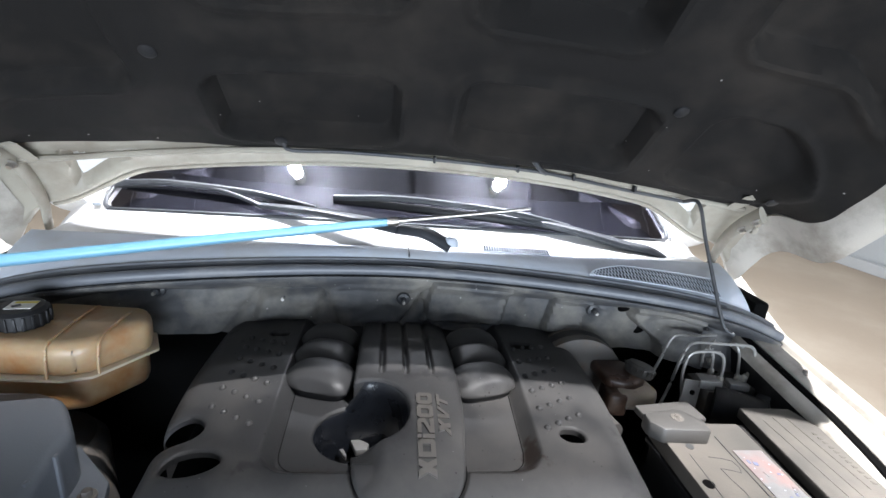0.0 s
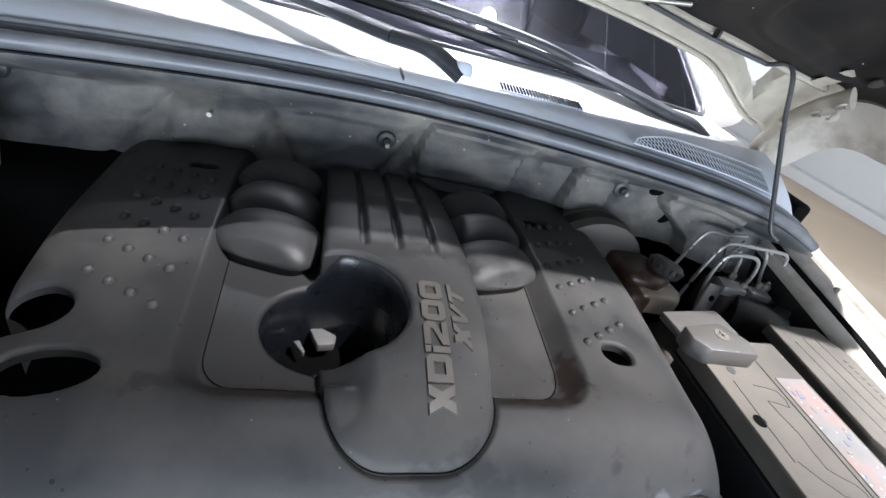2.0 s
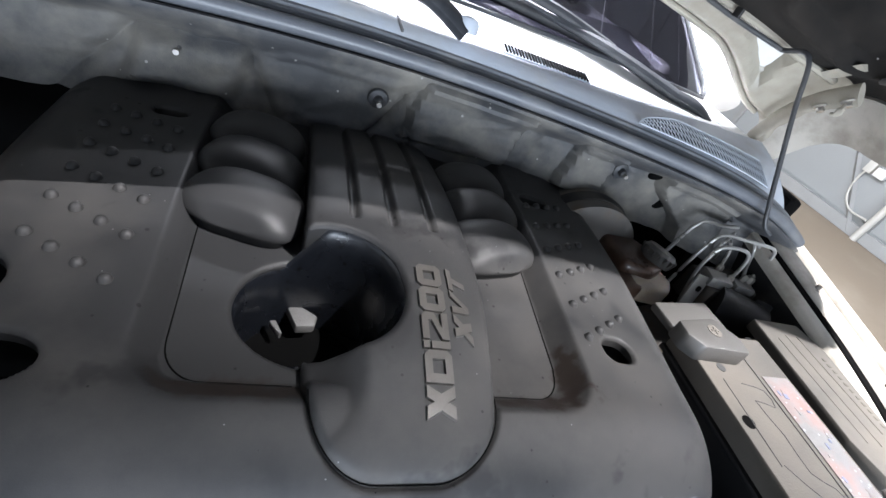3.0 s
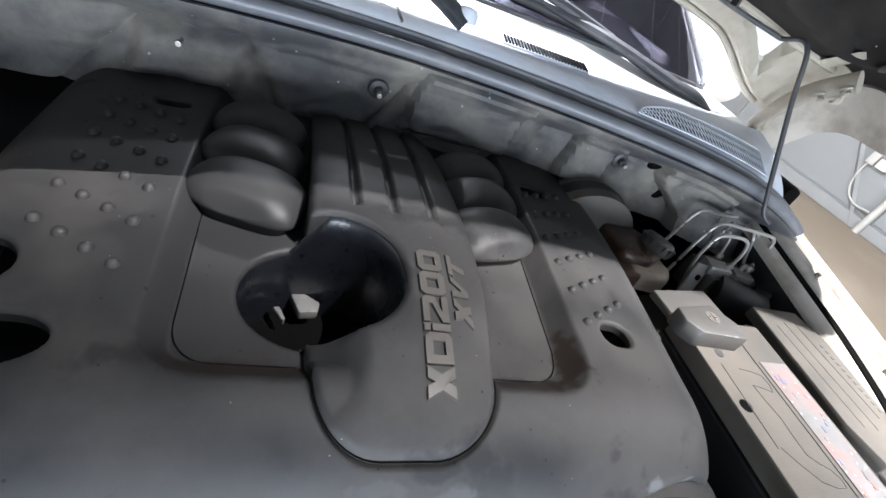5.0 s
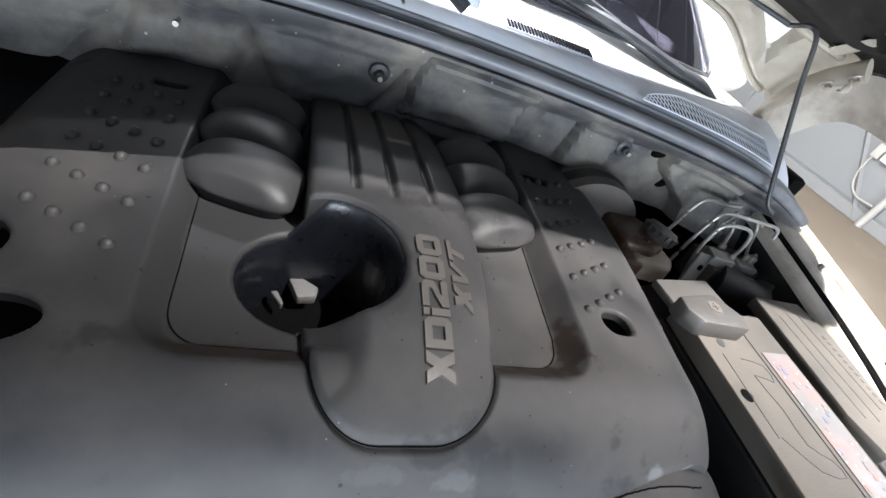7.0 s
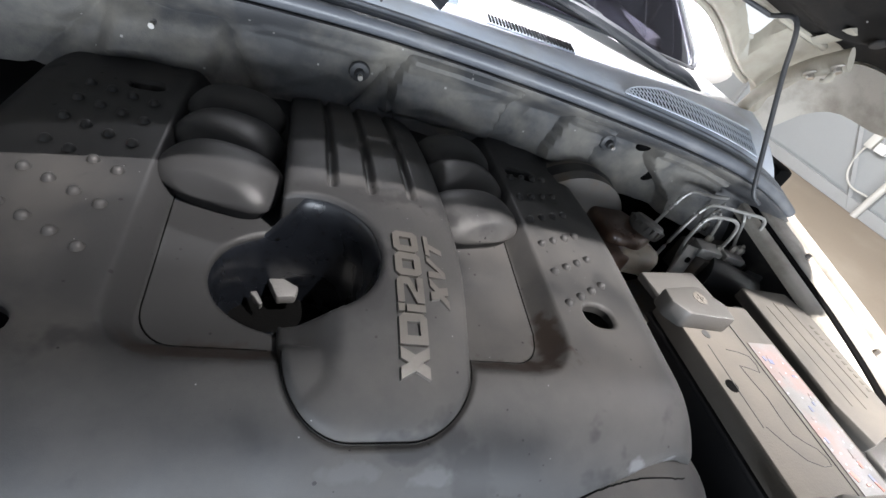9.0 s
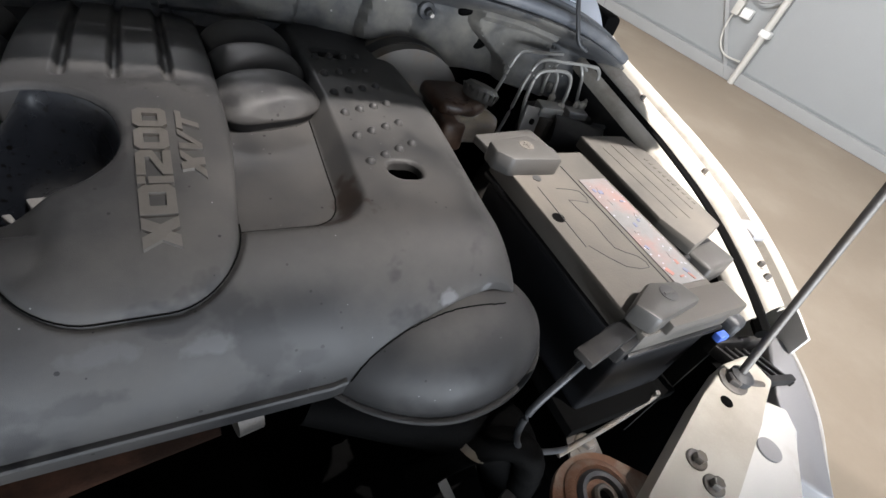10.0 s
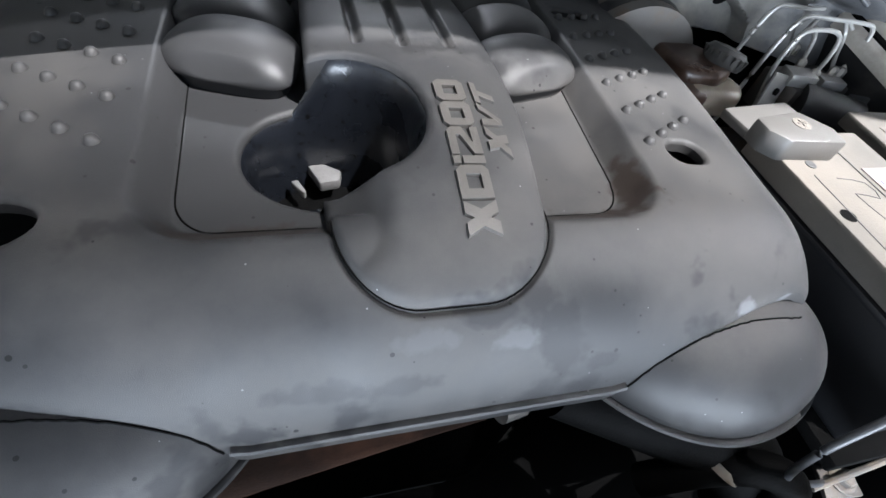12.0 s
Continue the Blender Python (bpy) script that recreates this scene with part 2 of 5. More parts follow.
M["bottlebrown"] = material("fluid_stained_plastic", (0.050, 0.028, 0.019), 0.3, spread=0.3, scale=18, bump=0.05, dust=(0.15, 0.10, 0.07), dust_amount=0.35, dust_scale=12)
M["airbox"] = material("blue_grey_plastic", (0.066, 0.075, 0.088), 0.5, spread=0.15, scale=10, bump=0.2)
M["label"] = material("white_label", (0.75, 0.74, 0.70), 0.4, spread=0.06, bump=0.02)
M["labelyellow"] = material("yellow_print", (0.65, 0.55, 0.08), 0.5, spread=0.08, bump=0.02)
M["labelred"] = material("faded_red_print", (0.30, 0.13, 0.105), 0.35, spread=0.2, scale=60, bump=0.02)
M["labelblue"] = material("faded_blue_print", (0.13, 0.145, 0.22), 0.35, spread=0.3, scale=60, bump=0.02)
M["sticker"] = material("worn_printed_sticker", (0.17, 0.168, 0.168), 0.35, spread=0.35, scale=70, bump=0.1, dust=(0.26, 0.15, 0.135), dust_amount=0.5, dust_scale=14, specks=((170, 0.14, 0.3, (0.36, 0.37, 0.42)),))
M["blue"] = material("blue_plastic", (0.05, 0.12, 0.5), 0.4, spread=0.1, bump=0.02)
M["pointer"] = material("pale_blue_rod", (0.12, 0.265, 0.37), 0.3, spread=0.08, scale=8, bump=0.02)
M["lens"] = material("grey_lamp_housing", (0.30, 0.30, 0.31), 0.45, spread=0.1, bump=0.05)
M["dash"] = material("dashboard_plastic", (0.03, 0.03, 0.032), 0.6, spread=0.2, bump=0.1)
M["mark"] = material("dark_print", (0.05, 0.05, 0.05), 0.5, spread=0.2, bump=0.02)

glass = bpy.data.materials.new("windscreen_glass")
glass.use_nodes = True
gb = glass.node_tree.nodes["Principled BSDF"]
gb.inputs["Base Color"].default_value = (0.10, 0.10, 0.13, 1)
gb.inputs["Roughness"].default_value, gb.inputs["Transmission Weight"].default_value, gb.inputs["IOR"].default_value = 0.02, 1.0, 1.5
gn = glass.node_tree.nodes.new("ShaderNodeTexNoise")
gn.inputs["Scale"].default_value, gn.inputs["Detail"].default_value = 7, 8
gr = glass.node_tree.nodes.new("ShaderNodeMapRange")
gr.inputs["To Min"].default_value, gr.inputs["To Max"].default_value = 0.0, 0.03
glass.node_tree.links.new(gn.outputs["Fac"], gr.inputs["Value"])
glass.node_tree.links.new(gr.outputs[0], gb.inputs["Roughness"])
M["glass"] = glass
bulbmat = bpy.data.materials.new("lit_bulb")
bulbmat.use_nodes = True
bb = bulbmat.node_tree.nodes["Principled BSDF"]
bb.inputs["Emission Color"].default_value, bb.inputs["Emission Strength"].default_value = (0.96, 0.98, 1.0, 1), 120.0
M["bulb"] = bulbmat


# ---------------------------------------------------------------- mesh helpers
XC = 0.05      # the car's middle line


def thing(name, at, label, category, group="", kind=""):
    ob = new(name)
    ob.empty_display_size = 0.05
    ob.location = at
    return tagged(ob, label, category, group, kind)


def origin(ob):
    """Where a thing stands; parts are built in world coordinates and stand at the origin."""
    return Vector((0, 0, 0)) if ob.parent or ob.type == "MESH" else Vector(ob.location)


def link(name, me, parent, label=""):
    ob = new(name, me)
    if parent:
        ob.parent = parent
        ob.matrix_parent_inverse = Matrix.Translation(-origin(parent))
    return tagged(ob, label)


def part(name, bm, mat, parent=None, label="", smooth=True, angle=38):
    bmesh.ops.recalc_face_normals(bm, faces=bm.faces)
    me = bpy.data.meshes.new(name)
    if smooth:
        for f in bm.faces:
            f.smooth = True
        lim = radians(angle)
        for e in bm.edges:
            if len(e.link_faces) == 2 and e.calc_face_angle(0) > lim:
                e.smooth = False
    bm.to_mesh(me)
    bm.free()
    me.materials.append(M[mat])
    return link(name, me, parent, label)


def box(size, at=(0, 0, 0), bevel=0.0, turn=None, segs=2, bm=None, taper=1.0):
    own = bmesh.new()
    bmesh.ops.create_cube(own, size=1)
    for v in own.verts:
        k = taper if v.co.z > 0 else 1.0
        v.co = Vector((v.co.x * size[0] * k, v.co.y * size[1] * k, v.co.z * size[2]))
    if bevel:
        bmesh.ops.bevel(own, geom=own.edges[:], offset=bevel, segments=segs, profile=0.5, affect="EDGES")
    m = Matrix.Translation(at) @ (turn.to_4x4() if turn else Matrix())
    bmesh.ops.transform(own, matrix=m, verts=own.verts)
    return merge(bm, own) if bm else own


def merge(bm, other):
    me = bpy.data.meshes.new("tmp")
    other.to_mesh(me)
    other.free()
    bm.from_mesh(me)
    bpy.data.meshes.remove(me)
    return bm


def turned(rx=0, ry=0, rz=0):
    return Euler((radians(rx), radians(ry), radians(rz))).to_matrix()


def spline(points, per=8):
    """A smooth line through the points."""
    p = [Vector(q) for q in points]
    if len(p) < 3:
        return p
    p = [p[0] * 2 - p[1]] + p + [p[-1] * 2 - p[-2]]
    out = []
    for i in range(1, len(p) - 2):
        for k in range(per):
            t = k / per
            a, b, c, d = p[i - 1:i + 3]
            out.append(0.5 * ((2 * b) + (c - a) * t + (2 * a - 5 * b + 4 * c - d) * t * t + (3 * b - a - 3 * c + d) * t ** 3))
    return out + [p[-2]]


def sweep(points, radius, sides=10, per=8, flat=1.0, bm=None, caps=True, up=(0, 0, 1)):
    """A tube along a smooth line; radius may be one number or a function of 0..1; flat squeezes its height."""
    line = spline(points, per) if per else [Vector(q) for q in points]
    bm = bm or bmesh.new()
    rings = []
    for i, c in enumerate(line):
        d = (line[min(i + 1, len(line) - 1)] - line[max(i - 1, 0)]).normalized()
        ref = Vector(up) if abs(d.dot(Vector(up))) < 0.97 else Vector((1, 0, 0))
        a = d.cross(ref).normalized()
        b = a.cross(d).normalized()
        r = radius(i / max(1, len(line) - 1)) if callable(radius) else radius
        rings.append([bm.verts.new(c + a * (r * math.cos(k * math.tau / sides)) + b * (r * flat * math.sin(k * math.tau / sides))) for k in range(sides)])
    for r0, r1 in zip(rings, rings[1:]):
        for k in range(sides):
            bm.faces.new((r0[k], r0[(k + 1) % sides], r1[(k + 1) % sides], r1[k]))
    if caps:
        bm.faces.new(rings[0][::-1])
        bm.faces.new(rings[-1])
    return bm


def lathe(profile, at=(0, 0, 0), turn=None, sides=32, bm=None):
    """Turns a profile of (radius, height) about z."""
    own = bmesh.new()
    rings = []
    for r, h in profile:
        rings.append([own.verts.new((r * math.cos(k * math.tau / sides), r * math.sin(k * math.tau / sides), h)) for k in range(sides)])
    for r0, r1 in zip(rings, rings[1:]):
        for k in range(sides):
            own.faces.new((r0[k], r0[(k + 1) % sides], r1[(k + 1) % sides], r1[k]))
    own.faces.new(rings[0][::-1])
    own.faces.new(rings[-1])
    for f in own.faces:
        f.smooth = True
    m = Matrix.Translation(at) @ (turn.to_4x4() if turn else Matrix())
    bmesh.ops.transform(own, matrix=m, verts=own.verts)
    return merge(bm, own) if bm else own


def prism(outline, z0, z1, bevel=0.0, segs=2, bm=None, at=(0, 0, 0), turn=None):
    own = bmesh.new()
    lower = [own.verts.new((x, y, z0)) for x, y in outline]
    upper = [own.verts.new((x, y, z1)) for x, y in outline]
    n = len(outline)
    own.faces.new(lower[::-1])
    own.faces.new(upper)
    for k in range(n):
        own.faces.new((lower[k], lower[(k + 1) % n], upper[(k + 1) % n], upper[k]))
    if bevel:
        bmesh.ops.bevel(own, geom=own.edges[:], offset=bevel, segments=segs, profile=0.5, affect="EDGES")
    m = Matrix.Translation(at) @ (turn.to_4x4() if turn else Matrix())
    bmesh.ops.transform(own, matrix=m, verts=own.verts)
    return merge(bm, own) if bm else own


def sheet(fn, nu, nv, thick=0.0):
    """A bent sheet from fn(u, v), u and v in 0..1, with thickness along its normals."""
    bm = bmesh.new()
    g = [[bm.verts.new(fn(i / nu, j / nv)) for j in range(nv + 1)] for i in range(nu + 1)]
    for i in range(nu):
        for j in range(nv):
            bm.faces.new((g[i][j], g[i + 1][j], g[i + 1][j + 1], g[i][j + 1]))
    if thick:
        bm.normal_update()
        bmesh.ops.solidify(bm, geom=bm.faces[:], thickness=thick)
    return bm


def ramp01(t):
    t = np.clip(t, 0, 1)
    return t * t * (3 - 2 * t)


def rrect(x, y, cx, cy, hx, hy, r):
    """Signed distance to a rounded rectangle."""
    qx, qy = np.abs(x - cx) - hx + r, np.abs(y - cy) - hy + r
    return np.hypot(np.maximum(qx, 0), np.maximum(qy, 0)) + np.minimum(np.maximum(qx, qy), 0) - r


def ellipse(x, y, cx, cy, a, b, deg=0):
    c, s = math.cos(radians(deg)), math.sin(radians(deg))
    u, v = (x - cx) * c + (y - cy) * s, -(x - cx) * s + (y - cy) * c
    k = np.hypot(u / a, v / b)
    return (k - 1) * min(a, b)


def shell(name, mat, parent, fz, sdf, area, step, skirt, fillet=0.003, label=""):
    """A moulded skin z = fz(x, y) where sdf < 0, its rims rounded over and turned down by skirt(x, y, z) metres."""
    x0, x1, y0, y1 = area
    nx, ny = int((x1 - x0) / step) + 1, int((y1 - y0) / step) + 1
    X, Y = np.meshgrid(np.linspace(x0, x1, nx), np.linspace(y0, y1, ny), indexing="ij")
    D = sdf(X, Y)

    def height(x, y):
        d = np.clip(-sdf(x, y), 0, fillet)
        return fz(x, y) - fillet * (1 - np.sqrt(np.clip(1 - ((fillet - d) / fillet) ** 2, 0, 1)))
    Z = height(X, Y)
    index = -np.ones((nx, ny), dtype=int)
    inside = D < 0
    index[inside] = np.arange(inside.sum())
    verts = [tuple(v) for v in np.stack([X[inside], Y[inside], Z[inside]], 1)]
    faces, rim, cut = [], [], {}

    def crossing(a, b):
        key = (min(a, b), max(a, b))
        if key not in cut:
            t = D[a] / (D[a] - D[b])
            x, y = X[a] + t * (X[b] - X[a]), Y[a] + t * (Y[b] - Y[a])
            z = float(height(np.array([x]), np.array([y]))[0])
            cut[key] = len(verts)
            verts.append((float(x), float(y), z))
        return cut[key]
    for i in range(nx - 1):
        for j in range(ny - 1):
            c = [(i, j), (i + 1, j), (i + 1, j + 1), (i, j + 1)]
            ins = [inside[k] for k in c]
            if all(ins):
                faces.append([index[k] for k in c])
            elif any(ins):
                poly, new_pts = [], []
                for k in range(4):
                    a, b = c[k], c[(k + 1) % 4]
                    if inside[a]:
                        poly.append(index[a])
                    if inside[a] != inside[b]:
                        v = crossing(a, b)
                        poly.append(v)
                        new_pts.append(v)
                if len(poly) >= 3:
                    faces.append(poly)
                if len(new_pts) == 2:
                    rim.append(tuple(new_pts))
    top, low = {}, {}
    for a, b in rim:
        for v in (a, b):
            if v not in top:
                x, y, z = verts[v]
                top[v] = len(verts)
                verts.append((x, y, z))
                low[v] = len(verts)
                verts.append((x, y, z - skirt(x, y, z)))
        (ax, ay, _), (bx, by, _) = verts[a], verts[b]
        side = float(sdf(np.array([(ax + bx) / 2 - (by - ay) * 0.2]), np.array([(ay + by) / 2 + (bx - ax) * 0.2]))[0])
        a, b = (b, a) if side > 0 else (a, b)
        faces.append([top[a], low[a], low[b], top[b]])
    me = bpy.data.meshes.new(name)
    me.from_pydata(verts, [], [[int(k) for k in f] for f in faces])
    me.polygons.foreach_set("use_smooth", [True] * len(me.polygons))
    me.materials.append(M[mat])
    return link(name, me, parent, label)


def hexbolt(parent, at, r=0.009, turn=None, mat="darksteel", name="bolt"):
    bm = lathe([(r * 1.7, 0), (r * 1.7, 0.002), (r * 1.5, 0.003)], at, turn, 20)
    own = bmesh.new()
    merge(own, lathe([(r, 0.002), (r, 0.010), (r * 0.85, 0.012)], at, turn, 6))
    merge(bm, own)
    return part(name, bm, mat, parent, "", angle=25)


# ---------------------------------------------------------------- garage
def garage():
    bm = box((16, 16, 0.2), (1, 1, -0.1))
    tagged(part("floor", bm, "floor", None, "tan dusty concrete garage floor", False), kind="structure", category="floor")
    bm = box((16, 16, 0.2), (1, 1, 4.1))
    for k in range(12):
        box((0.05, 16, 0.03), (-6 + k * 1.25, 1, 3.985), bm=bm)
    tagged(part("ceiling", bm, "ceiling", None, "dark panelled garage ceiling", False), kind="structure", category="ceiling")
    for nm, size, at in (("wall_west", (0.2, 16, 4), (-5.1, 1, 2)), ("wall_north", (16, 0.2, 4), (1, 8.1, 2))):
        tagged(part(nm, box(size, at), "wall", None, "plain grey painted garage wall", False), kind="structure", category="wall")
    bm = box((4.6, 0.2, 4), (-4.4, -4.1, 2))
    box((5.8, 0.2, 4), (5.5, -4.1, 2), bm=bm)
    box((4.7, 0.2, 0.7), (0.25, -4.1, 3.65), bm=bm)
    tagged(part("wall_south", bm, "wall", None, "grey garage wall with an open doorway", False), kind="structure", category="wall")
    # the panelled east wall stands a little askew to the car
    a = math.atan2(-0.36, 2.343)
    R = turned(0, 0, math.degrees(-a))
    base = Vector((5.95, 3.45, 0))
    along = Vector((-math.sin(-a), math.cos(-a), 0))
    inward = Vector((-along.y, along.x, 0))
    wall = box((0.12, 13, 4), base + Vector((0, 0, 2)) - inward * 0.06 - along * 0.5, turn=R)
    wob = tagged(part("wall_east", wall, "wall", None, "grey sheet-panelled garage wall with skirting", False), kind="structure", category="wall")
    for k in range(6):
        s = -6.36 + 2.12 * k
        part("panel", box((0.012, 2.08, 3.7), base + inward * 0.006 + along * (s + 1.06) + Vector((0, 0, 2.0)), 0.004, R), "wall", wob, "", False)
        part("post", box((0.05, 0.07, 3.9), base + inward * 0.022 + along * s + Vector((0, 0, 1.95)), 0.006, R), "frame", wob, "", False)
        part("skirting", box((0.05, 2.10, 0.13), base + inward * 0.03 + along * (s + 1.06) + Vector((0, 0, 0.066)), 0.008, R), "plinth", wob, "", False)

    def on_wall(s, z, off):
        return base + along * s + inward * off + Vector((0, 0, z))
    part("brace", sweep([on_wall(0.12, 0.02, 0.03), on_wall(1.35, 1.70, 0.03)], 0.03, 4, 0), "frame", wob)
    c = thing("conduit", on_wall(0, 0, 0.1), "pale upright conduit pipe clamped to the wall", "pipe")
    part("pipe", sweep([on_wall(0.0, 0.0, 0.08), on_wall(0.0, 3.2, 0.08)], 0.036, 16, 0), "conduit", c)
    for z in (0.57, 1.9):
        part("clamp", box((0.10, 0.12, 0.07), on_wall(-0.01, z, 0.07), 0.012, R), "label", c)
    c = thing("junction_box", on_wall(0.28, 0.97, 0.1), "beige metal electrical box on the garage wall", "electrical box")
    part("case", box((0.20, 0.42, 0.80), on_wall(0.29, 1.37, 0.10), 0.012, R), "beige", c)
    part("cover", box((0.012, 0.38, 0.76), on_wall(0.29, 1.37, 0.206), 0.004, R), "beige", c)
    c = thing("wall_switch", on_wall(0.38, 0.6, 0.05), "small pale wall switch with a hanging cable", "switch")
    part("body", box((0.07, 0.09, 0.15), on_wall(0.43, 0.68, 0.045), 0.01, R), "conduit", c)
    part("plug", box((0.08, 0.12, 0.10), on_wall(0.30, 0.66, 0.06), 0.015, R), "label", c)
    part("cable", sweep([on_wall(0.36, 0.97, 0.06), on_wall(0.40, 0.80, 0.05), on_wall(0.45, 0.55, 0.05), on_wall(0.40, 0.33, 0.05), on_wall(0.26, 0.22, 0.06), on_wall(0.05, 0.23, 0.08)], 0.011, 8, 8), "conduit", c)
    part("cable", sweep([on_wall(0.40, 0.98, 0.12), on_wall(0.34, 0.86, 0.13), on_wall(0.18, 0.82, 0.13), on_wall(0.03, 0.92, 0.12)], 0.014, 8, 8), "frame", c)
    return base, along, inward, R


WALL = garage()


# where the added plate ends the lamp's light on the cover (x, y)
LIGHT_CUTOFF = [(-0.9, 0.76), (-0.3, 0.73), (0.10, 0.695), (0.35, 0.605), (0.70, 0.36), (1.1, 0.13)]


def ceiling_lights():
    for bx, by, bz, power in BULBS:
        t = thing("ceiling_light", (bx, by, bz), "round lit bulb hanging from the ceiling, the rearmost one added", "lamp", "ceiling lights")
        part("socket", lathe([(0.05, 0.15), (0.05, 0.09), (0.03, 0.08), (0.03, 0.02)], (bx, by, bz)), "conduit", t)
        bm = bmesh.new()
        bmesh.ops.create_uvsphere(bm, u_segments=20, v_segments=12, radius=0.05)
        bmesh.ops.translate(bm, vec=(bx, by, bz - 0.02), verts=bm.verts)
        part("bulb", bm, "bulb", t)

    x, y, z = SPOT_AT
    m = look(SPOT_AT, SPOT_TO).to_3x3()
    t = thing("workshop_lamp", (x, y, 4.0), "shaded workshop lamp hung from the ceiling", "lamp")
    part("shade", lathe([(0.03, 0.16), (0.05, 0.13), (0.16, 0.03), (0.165, 0.02), (0.158, 0.023), (0.045, 0.125), (0.02, 0.128)], (x, y, z), m, 28), "frame", t)
    # added unseen tin plate that cuts the lamp's light off the cover's front
    edge = [Vector(SPOT_AT).lerp(Vector((px, py, 1.06)), 0.045) for px, py in LIGHT_CUTOFF]
    bm = bmesh.new()
    lines = [[bm.verts.new(p), bm.verts.new(p + Vector((0.01, -0.10, 0.03))), bm.verts.new(p + Vector((0.01, -0.14, 0.14)))] for p in edge]
    for a, b in zip(lines, lines[1:]):
        for k in range(2):
            bm.faces.new((a[k], b[k], b[k + 1], a[k + 1]))
    part("light_blocker", bm, "frame", t, "added bent tin light blocker", False)
    part("cord", sweep([(x, y, 4.0), m @ Vector((0, 0, 0.16)) + Vector((x, y, z))], 0.008, 8, 0), "black", t)


ceiling_lights()


# ---------------------------------------------------------------- engine cover
def deck(x, y):
    u = np.abs(x - XC)
    z = 1.060 - 0.010 * np.clip(u / 0.33, 0, 1.3) ** 3 - 0.006 * ramp01((y - 0.85) / 0.2)
    half = 0.385 + 0.03 * ramp01((y - 0.5) / 0.35)
    e = np.clip(half - u, 0, 0.055)
    z = z - 0.055 * (1 - np.sqrt(np.clip(1 - ((0.055 - e) / 0.055) ** 2, 0, 1)))
    d = np.clip(y - 0.448, 0, 0.12)
    return z - 0.142 * (1 - np.sqrt(np.clip(1 - ((0.12 - d) / 0.12) ** 2, 0, 1)))


def cover_outline(x, y):
    half = 0.385 + 0.03 * ramp01((y - 0.5) / 0.35)
    u = x - XC
    front = 0.449 + 0.040 * ramp01((np.abs(u) - 0.15) / 0.2)
    d = np.maximum(np.abs(u) - half, np.maximum(front - y, y - 1.055))
    corner = (np.abs(u) + y - (half + 1.055) + 0.06) * 0.7071
    return np.maximum(d, corner)


def tongue_outline(x, y):
    half = 0.084 + 0.011 * ramp01((y - 0.53) / 0.17)
    u = x - XC
    side = np.maximum(np.abs(u) - half, y - 1.05)
    d = np.hypot(np.maximum(np.abs(u) - half + 0.06, 0), np.maximum(0.497 + 0.06 - y, 0)) - 0.06
    return np.maximum(np.where(y < 0.557, d, side), y - 1.05)


def well(x, y):
    return np.minimum(ellipse(x, y, -0.027, 0.672, 0.077, 0.069), ellipse(x, y, -0.012, 0.661, 0.064, 0.064))


def slots(x, y):
    d = rrect(x, y, 0.329, 0.640, 0.022, 0.017, 0.016)
    d = np.minimum(d, rrect(x, y, -0.221, 0.965, 0.020, 0.011, 0.010))
    d = np.minimum(d, rrect(x, y, 0.318, 0.938, 0.026, 0.013, 0.012))
    d = np.minimum(d, ellipse(x, y, -0.262, 0.579, 0.041, 0.024, 6))
    d = np.minimum(d, rrect(x, y, -0.327, 0.656, 0.055, 0.034, 0.033))
    return d


def recess_half(y):
    return 0.228 - 0.010 * np.clip((0.80 - y) / 0.22, 0, 1)


def recess_mid(y):
    return XC - 0.004 * np.clip((0.80 - y) / 0.22, 0, 1)


def recess(x, y):
    """1 on the sunken floor either side of the tongue, 0 on the deck."""
    d = -rrect(x, y, recess_mid(y), 0.86, recess_half(y), 0.311, 0.055)
    slope = 0.0235 + 0.0110 * ramp01((0.635 - y) / 0.05) * ramp01((recess_half(y) - 0.015 - np.abs(x - XC)) / 0.035)
    t = np.clip(d / slope, 0, 1)
    return np.where(t < 0.14, t * t / 0.28, t - 0.07) / 0.93


def body_height(x, y):
    d = deck(x, y)
    floor_z = 1.028 + 0.006 * (y - 0.6)
    z = d + np.minimum(floor_z - d, 0) * recess(x, y)
    seam = np.abs(tongue_outline(x, y))
    z = z - 0.006 * np.clip(1 - seam / 0.004, 0, 1) * ramp01((0.585 - y) / 0.02)
    notch = ellipse(x, y, -0.33, 0.66, 0.09, 0.055)
    return z - 0.012 * ramp01(-notch / 0.05)


def tongue_height(x, y):
    u = np.abs(x - XC + 0.004) / 0.094
    z = 1.091 - np.where(y < 0.72, 0.0265 * ((0.72 - y) / 0.18) ** 2, 0.045 * ((y - 0.72) / 0.33) ** 2) - 0.010 * u ** 4
    slope = np.maximum(deck(x, y) + 0.003, 1.0) + 0.36 * np.clip(y - 0.50, 0, 1)
    z = -np.logaddexp(-160 * z, -160 * (slope + 0.002)) / 160
    left = XC - 0.084 - 0.011 * ramp01((y - 0.53) / 0.17)
    floor_z = deck(x, y) + (1.033 - deck(x, y)) * ramp01((y - 0.56) / 0.03) + 0.004
    keep = np.minimum(z, floor_z)
    z = z - 0.030 * ramp01((left + 0.052 - x) / 0.052) * ramp01((0.74 - y) / 0.10) * ramp01((y - 0.51) / 0.09)
    z = np.maximum(z, keep)
    ribs = np.zeros_like(x)
    for x_rib, tip in ((0.004, 0.757), (0.048, 0.754), (0.096, 0.757)):
        w = np.abs(x - x_rib - 0.02 * (0.9 - y) * (x_rib - XC) * 4)
        ribs = np.maximum(ribs, np.clip(1 - w / 0.0055, 0, 1) ** 0.35 * ramp01((y - tip) / 0.012))
    return z - 0.010 * ribs


